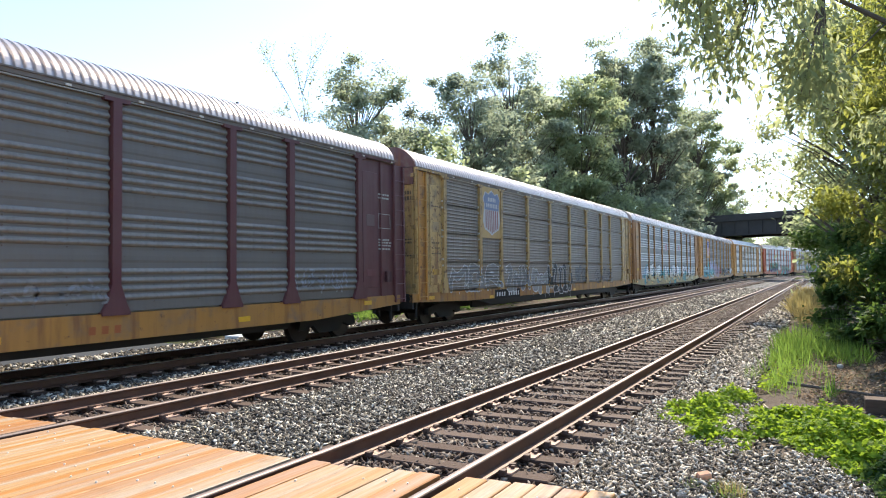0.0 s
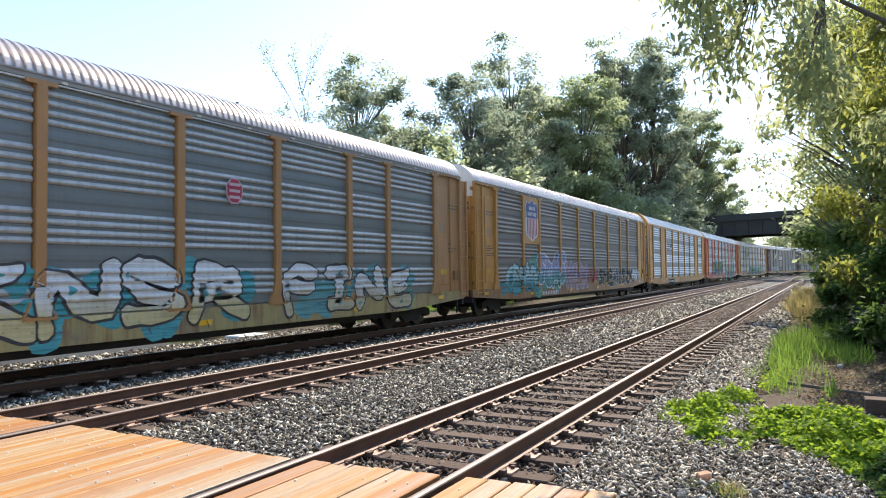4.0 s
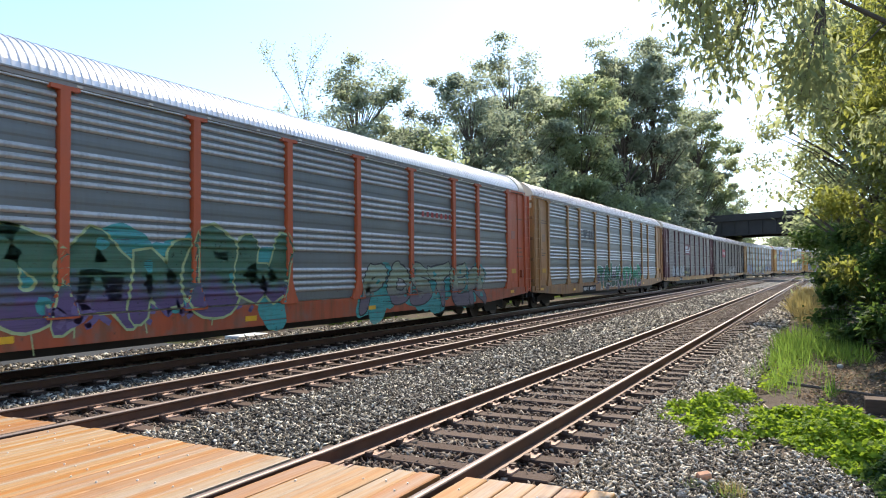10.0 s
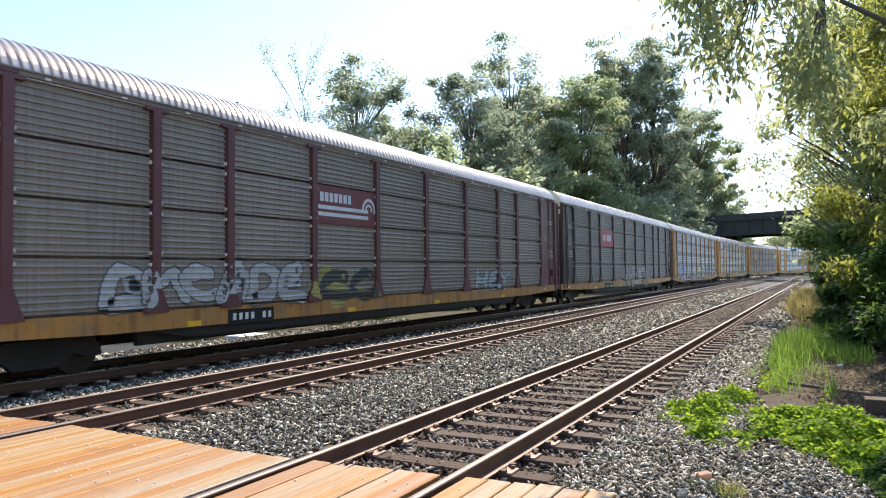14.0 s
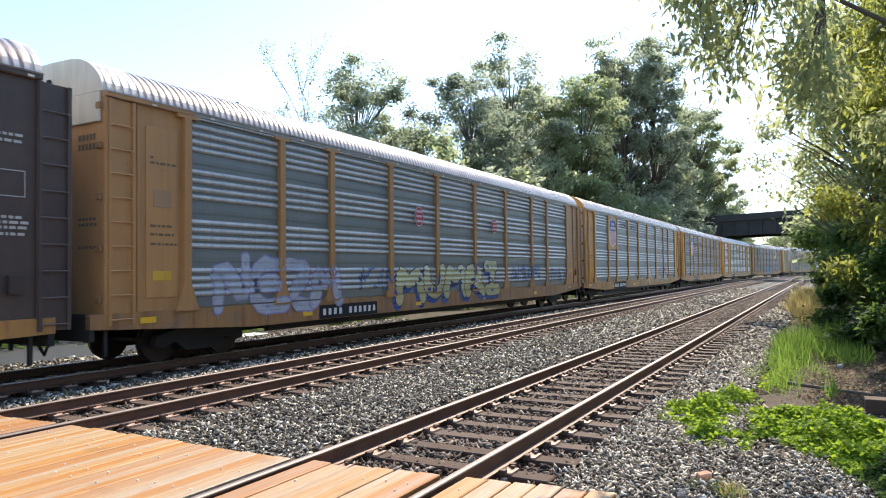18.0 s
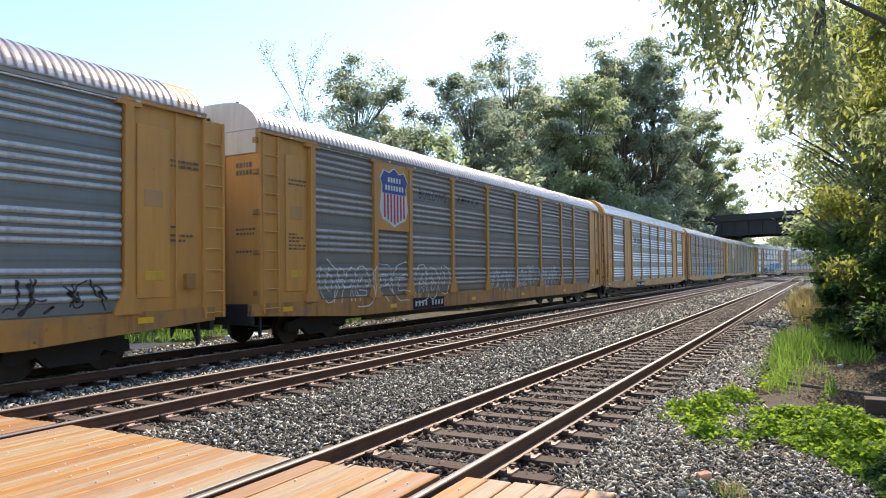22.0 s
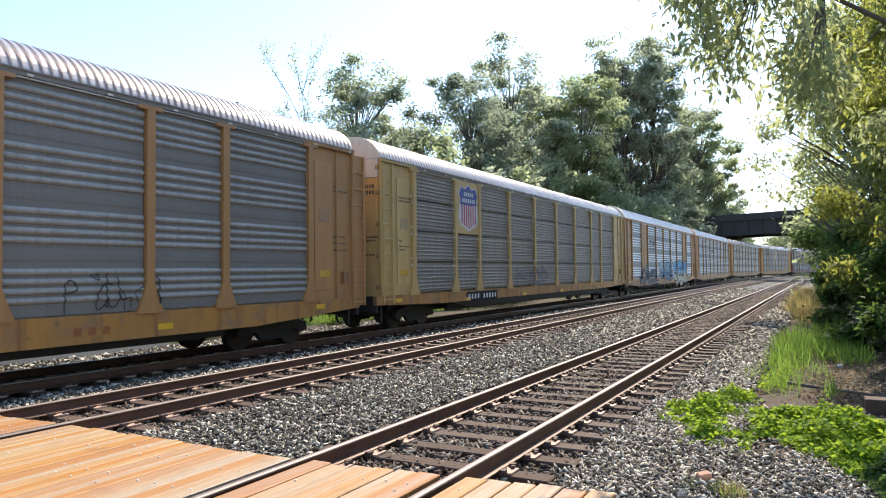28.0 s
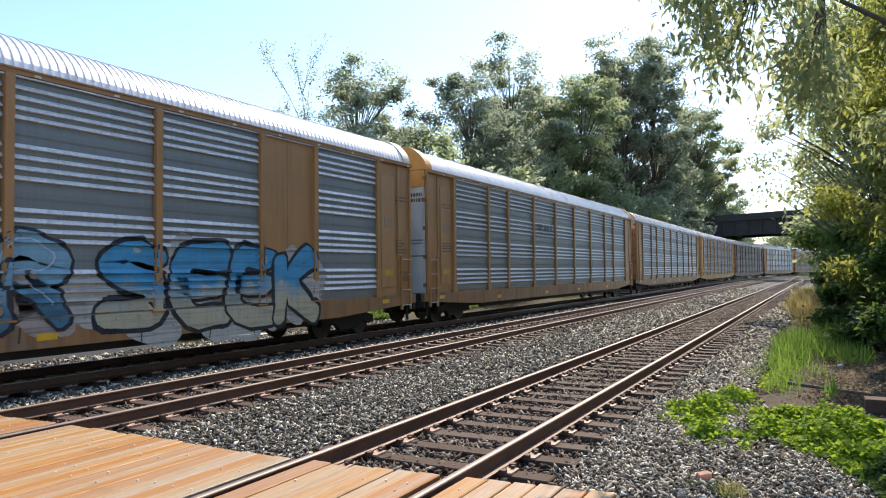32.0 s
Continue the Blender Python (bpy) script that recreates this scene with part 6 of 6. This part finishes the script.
def blades(name, spots, mat, label, category, seed, upright=True):
    """Grass or weeds: spots of (x, y, radius_x, radius_y, count, height)."""
    rng = np.random.default_rng(seed)
    root_cen, root_size = [], []
    for x, y, rx, ry, n, h in spots:
        a, r = rng.uniform(0, 6.283, n), np.sqrt(rng.uniform(0, 1, n)) * rng.uniform(0.8, 1.1, n)
        px_, py_ = x + rx * r * np.cos(a), y + ry * r * np.sin(a)
        if upright:
            z = np.full(n, -0.27)
        else:
            mound = 0.55 + 0.45 * np.sin(px_ * 9.1 + 1.3 * np.sin(py_ * 6.3)) * np.sin(py_ * 7.7 + 1.1 * np.sin(px_ * 5.2))
            z = -0.27 + h * 1.3 * mound * rng.uniform(0.1, 1.0, n) ** 0.6 * np.clip(1.2 - r, 0.25, 1)
        root_cen.append(np.stack([px_, py_, z], 1))
        root_size.append(np.full(n, h) * rng.uniform(0.5, 1.2, n) if upright else rng.uniform(0.035, 0.085, n))
    cen, size = np.concatenate(root_cen), np.concatenate(root_size)
    me = leaf_mesh(name, cen, size, rng, mat, 0.042 if upright else 0.7, -1.45 if upright else 0.0)
    return tagged(new(name, me), label, category, kind="stuff")


blades("weeds", [(-1.5, 9.7, 0.55, 0.95, 5600, 0.28), (-1.2, 8.5, 0.42, 0.75, 3600, 0.22), (-1.25, 10.9, 0.40, 0.7, 2200, 0.26), (-0.75, 9.9, 0.35, 0.6, 1500, 0.16), (0.05, 9.4, 0.62, 1.2, 7000, 0.30), (0.35, 8.1, 0.36, 0.7, 3000, 0.28),
                 (-0.35, 10.1, 0.4, 0.6, 2400, 0.22), (0.8, 9.4, 0.4, 1.0, 2200, 0.3), (-0.85, 13.2, 0.3, 0.9, 420, 0.12), (-0.75, 15.6, 0.35, 1.4, 380, 0.14), (-0.62, 9.4, 0.3, 0.5, 900, 0.16)], WEED, "low bright green broad-leaved weeds on the ballast edge", "weeds", 70, False)
blades("grass", [(-0.70, 15.4, 0.38, 2.2, 330, 0.42), (-0.70, 18.4, 0.45, 2.2, 560, 0.50), (0.35, 16.9, 0.50, 1.3, 420, 0.40), (-0.25, 17.4, 0.5, 1.6, 380, 0.42), (-0.1, 19.4, 0.45, 1.8, 380, 0.40), (-0.60, 12.6, 0.30, 1.2, 130, 0.28), (0.02, 11.9, 0.10, 0.2, 40, 0.4), (-1.05, 16.5, 0.2, 2.6, 130, 0.2),
                 (-1.0, 5.2, 0.35, 0.35, 420, 0.13), (-0.95, 6.45, 0.30, 0.14, 190, 0.13), (-1.2, 13.6, 0.15, 0.8, 90, 0.22), (0.3, 20.5, 0.4, 1.5, 200, 0.62), (-0.2, 14.5, 0.3, 1.0, 70, 0.25), (-0.3, 22.5, 0.6, 1.6, 300, 0.4)],
       GRASS, "tall bright green grass beside the ballast", "grass", 71)
blades("dry_grass", [(-0.85, 36, 0.55, 6.0, 2000, 0.8), (-0.6, 29, 0.4, 3.0, 600, 0.6), (-0.78, 6.5, 0.14, 0.12, 120, 0.14), (-0.9, 46, 0.7, 5.0, 1200, 0.8)], DRYGRASS, "dry straw-coloured grass beside the track", "grass", 72)
# Weeds in a darker green that paints in the shade at the corner.
blades("dark_weeds", [(0.62, 7.6, 0.4, 0.8, 3800, 0.34), (0.62, 6.7, 0.3, 0.5, 2400, 0.3), (1.0, 8.8, 0.4, 1.1, 3000, 0.34)], LEAF_SHRUB, "leafy weeds whose darker green stands in for shade", "weeds", 77, False)
rb = random.Random(21)
for i in range(16):
    tree(rb.uniform(-21.5, -19.5), -14 + i * 4.2, rb.uniform(2.2, 3.4), 2.2, 0.0, 1500, 0.3, LEAF_SHRUB, 200 + i, "low green undergrowth on the bank behind the train", 0.04, clumps=24, name="undergrowth", category="bush")
blades("litter", [(0.8, 14.0, 1.1, 3.2, 3200, 0.07), (0.5, 18, 1.0, 3.0, 1800, 0.07), (0.4, 12.0, 0.8, 1.2, 1500, 0.06), (-0.1, 16.0, 0.5, 3.0, 900, 0.05)], make_leaf("dead_leaves", (0.07, 0.05, 0.035), (0.42, 0.32, 0.24), (0.3, 0.22, 0.15)), "brown dead leaves on bare soil", "leaf litter", 75, False)
blades("bank_grass", [(-17.8, 15 + 5 * i, 1.0, 3.0, 900, 0.45) for i in range(9)], GRASS, "green grass on the bank behind the train", "grass", 73)


# ---------------------------------------------------------------- road bridge
def build_bridge():
    c, th = beside(122, 4.5)
    root = tagged(new("road_bridge"), "dark steel girder road bridge crossing over the tracks", "bridge")
    root.matrix_basis = Matrix.Translation((c.x, c.y, -0.75)) @ Matrix.Rotation(-th - 0.30, 4, "Z")
    bm = bmesh.new()
    for y in (-4.6, 4.6):
        box(bm, -34, 34, y - 0.15, y + 0.15, 7.7, 9.9)
        box(bm, -34, 34, y - 0.35, y + 0.35, 7.6, 7.75)
        for x in np.arange(-33, 34, 2.2):
            box(bm, x - 0.06, x + 0.06, y - 0.33, y + 0.33, 7.75, 9.8)
    part("girder", bm, STEELDARK, root)
    bm = bmesh.new()
    box(bm, -34, 34, -5.2, 5.2, 9.9, 10.3)
    part("deck", bm, STEELDARK, root)
    for y in (-5.1, 5.1):
        bm = bmesh.new()
        box(bm, -34, 34, y - 0.12, y + 0.12, 10.3, 10.95)
        part("parapet", bm, STEELDARK, root)
    for x in (-30, 26):
        bm = bmesh.new()
        box(bm, x - 2, x + 2, -5.5, 5.5, -1.0, 7.6)
        part("abutment", bm, CONCRETE, root)


build_bridge()


def build_road():
    bm = bmesh.new()
    box(bm, -40.0, -15.6, -9.0, 13.6, -0.5, -0.19)
    k = Mat("dark_asphalt", 0.85, 0.0, 0.3)
    f = k.noise(30, 5)
    k.color(k.mix(f, (0.022, 0.022, 0.023), (0.055, 0.054, 0.052))).bump(k.noise(120, 2), 0.4, 0.004)
    tagged(new("road", mesh_of("road", bm, k.m, 0.02)), "dark asphalt road beyond the crossing", "road", kind="structure")


build_road()


def build_lineside():
    bm = bmesh.new()
    box(bm, -15.95, -15.35, 15.3, 16.55, -0.45, -0.12)
    tagged(new("concrete_slab", mesh_of("concrete_slab", bm, flat((0.6, 0.6, 0.6)), 0.02)), "pale concrete slab lying on the ballast shoulder", "slab")
    y = along(421, -20)
    root = tagged(new("utility_pole"), "slim dark pole standing behind the train", "pole")
    root.location = (-20, y, ground_height(-20, y) - 0.1)
    bm = bmesh.new()
    rod(bm, (0, 0, 0), (0, 0, 8.75), 0.07, 8, 0.05)
    part("shaft", bm, BARK, root)
    bm = bmesh.new()
    rod(bm, (0, 0, 8.75), (0, 0, 9.0), 0.10, 8, 0.06)
    part("finial", bm, BLACK, root)
    bm = bmesh.new()
    rod(bm, (-0.6, 12.9, -0.22), (0.7, 11.9, -0.19), 0.03, 6, 0.02)
    rod(bm, (-0.1, 12.5, -0.21), (0.2, 12.9, -0.13), 0.016, 5, 0.008)
    tagged(new("fallen_branch", mesh_of("fallen_branch", bm, BARK)), "fallen dead branch lying on bare soil", "branch")
    bm = bmesh.new()
    rt = random.Random(12)
    for i in range(150):
        x, y, a = rt.uniform(-0.5, 1.9), rt.uniform(11.4, 18.5), rt.uniform(0, 6.28)
        n = rt.uniform(0.06, 0.32)
        z = ground_height(x, y) + 0.012
        rod(bm, (x, y, z), (x + n * math.cos(a), y + n * math.sin(a), z + rt.uniform(0.0, 0.04)), rt.uniform(0.004, 0.012), 5, 0.003)
    tagged(new("twigs", mesh_of("twigs", bm, plain("weathered_twigs", (0.24, 0.19, 0.15), 0.9, 0.0, 0.5, 4))), "broken grey twigs scattered over dark soil", "twigs", kind="stuff")
    bm = bmesh.new()
    box(bm, 0.42, 1.3, 10.9, 11.2, -0.32, -0.08)
    tagged(new("old_timber", mesh_of("old_timber", bm, TIE, 0.01)), "dark old railway timber lying on the soil", "timber")
    bm = bmesh.new()
    bmesh.ops.create_icosphere(bm, subdivisions=2, radius=0.06, matrix=Matrix.Translation((0.2, 15.3, -0.2)) @ Matrix.Diagonal((1, 0.8, 0.7, 1)))
    tagged(new("pale_stone", mesh_of("pale_stone", bm, CONCRETE)), "small pale stone on dark soil", "stone")


build_lineside()
bm = bmesh.new()
box(bm, -0.06, 0.06, -0.04, 0.04, -0.035, 0.035)
chip = new("brick_chip", mesh_of("brick_chip", bm, plain("broken_brick", (0.62, 0.30, 0.17), 0.85, 0.0, 0.3, 14), 0.012))
chip.matrix_basis = pose(-1.01, 6.67, -0.175, 12, -8, 30)
tagged(chip, "small broken piece of orange brick on the ballast", "brick")


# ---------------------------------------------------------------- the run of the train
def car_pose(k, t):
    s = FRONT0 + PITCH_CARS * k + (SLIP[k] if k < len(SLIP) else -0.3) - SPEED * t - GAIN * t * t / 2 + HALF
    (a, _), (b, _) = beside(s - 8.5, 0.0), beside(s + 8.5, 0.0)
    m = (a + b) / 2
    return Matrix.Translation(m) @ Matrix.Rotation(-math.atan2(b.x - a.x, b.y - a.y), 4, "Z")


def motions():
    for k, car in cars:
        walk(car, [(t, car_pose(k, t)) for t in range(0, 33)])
    for k, sign, y, ob in wheels:
        # Turning while the car passes close by; 0.42 m is the rolling radius.
        t0 = max(0.0, (FRONT0 + PITCH_CARS * k - 60.0) / SPEED)
        t1 = min(32.0, (FRONT0 + PITCH_CARS * k + 24.0) / SPEED)
        times = [0.0, 32.0] if t1 <= t0 else sorted({0.0, 32.0} | {round(t0 + 0.04 * i, 3) for i in range(int((t1 - t0) / 0.04) + 1)})
        rows = []
        for t in times:
            run = SPEED * max(0.0, min(t, t1) - t0) / 0.42 if t1 > t0 else 0.0
            rows.append((t, Matrix.Translation((0, y, 0.425)) @ Matrix.Rotation(sign * (run % (2 * math.pi)), 4, "X")))
        walk(ob, rows)


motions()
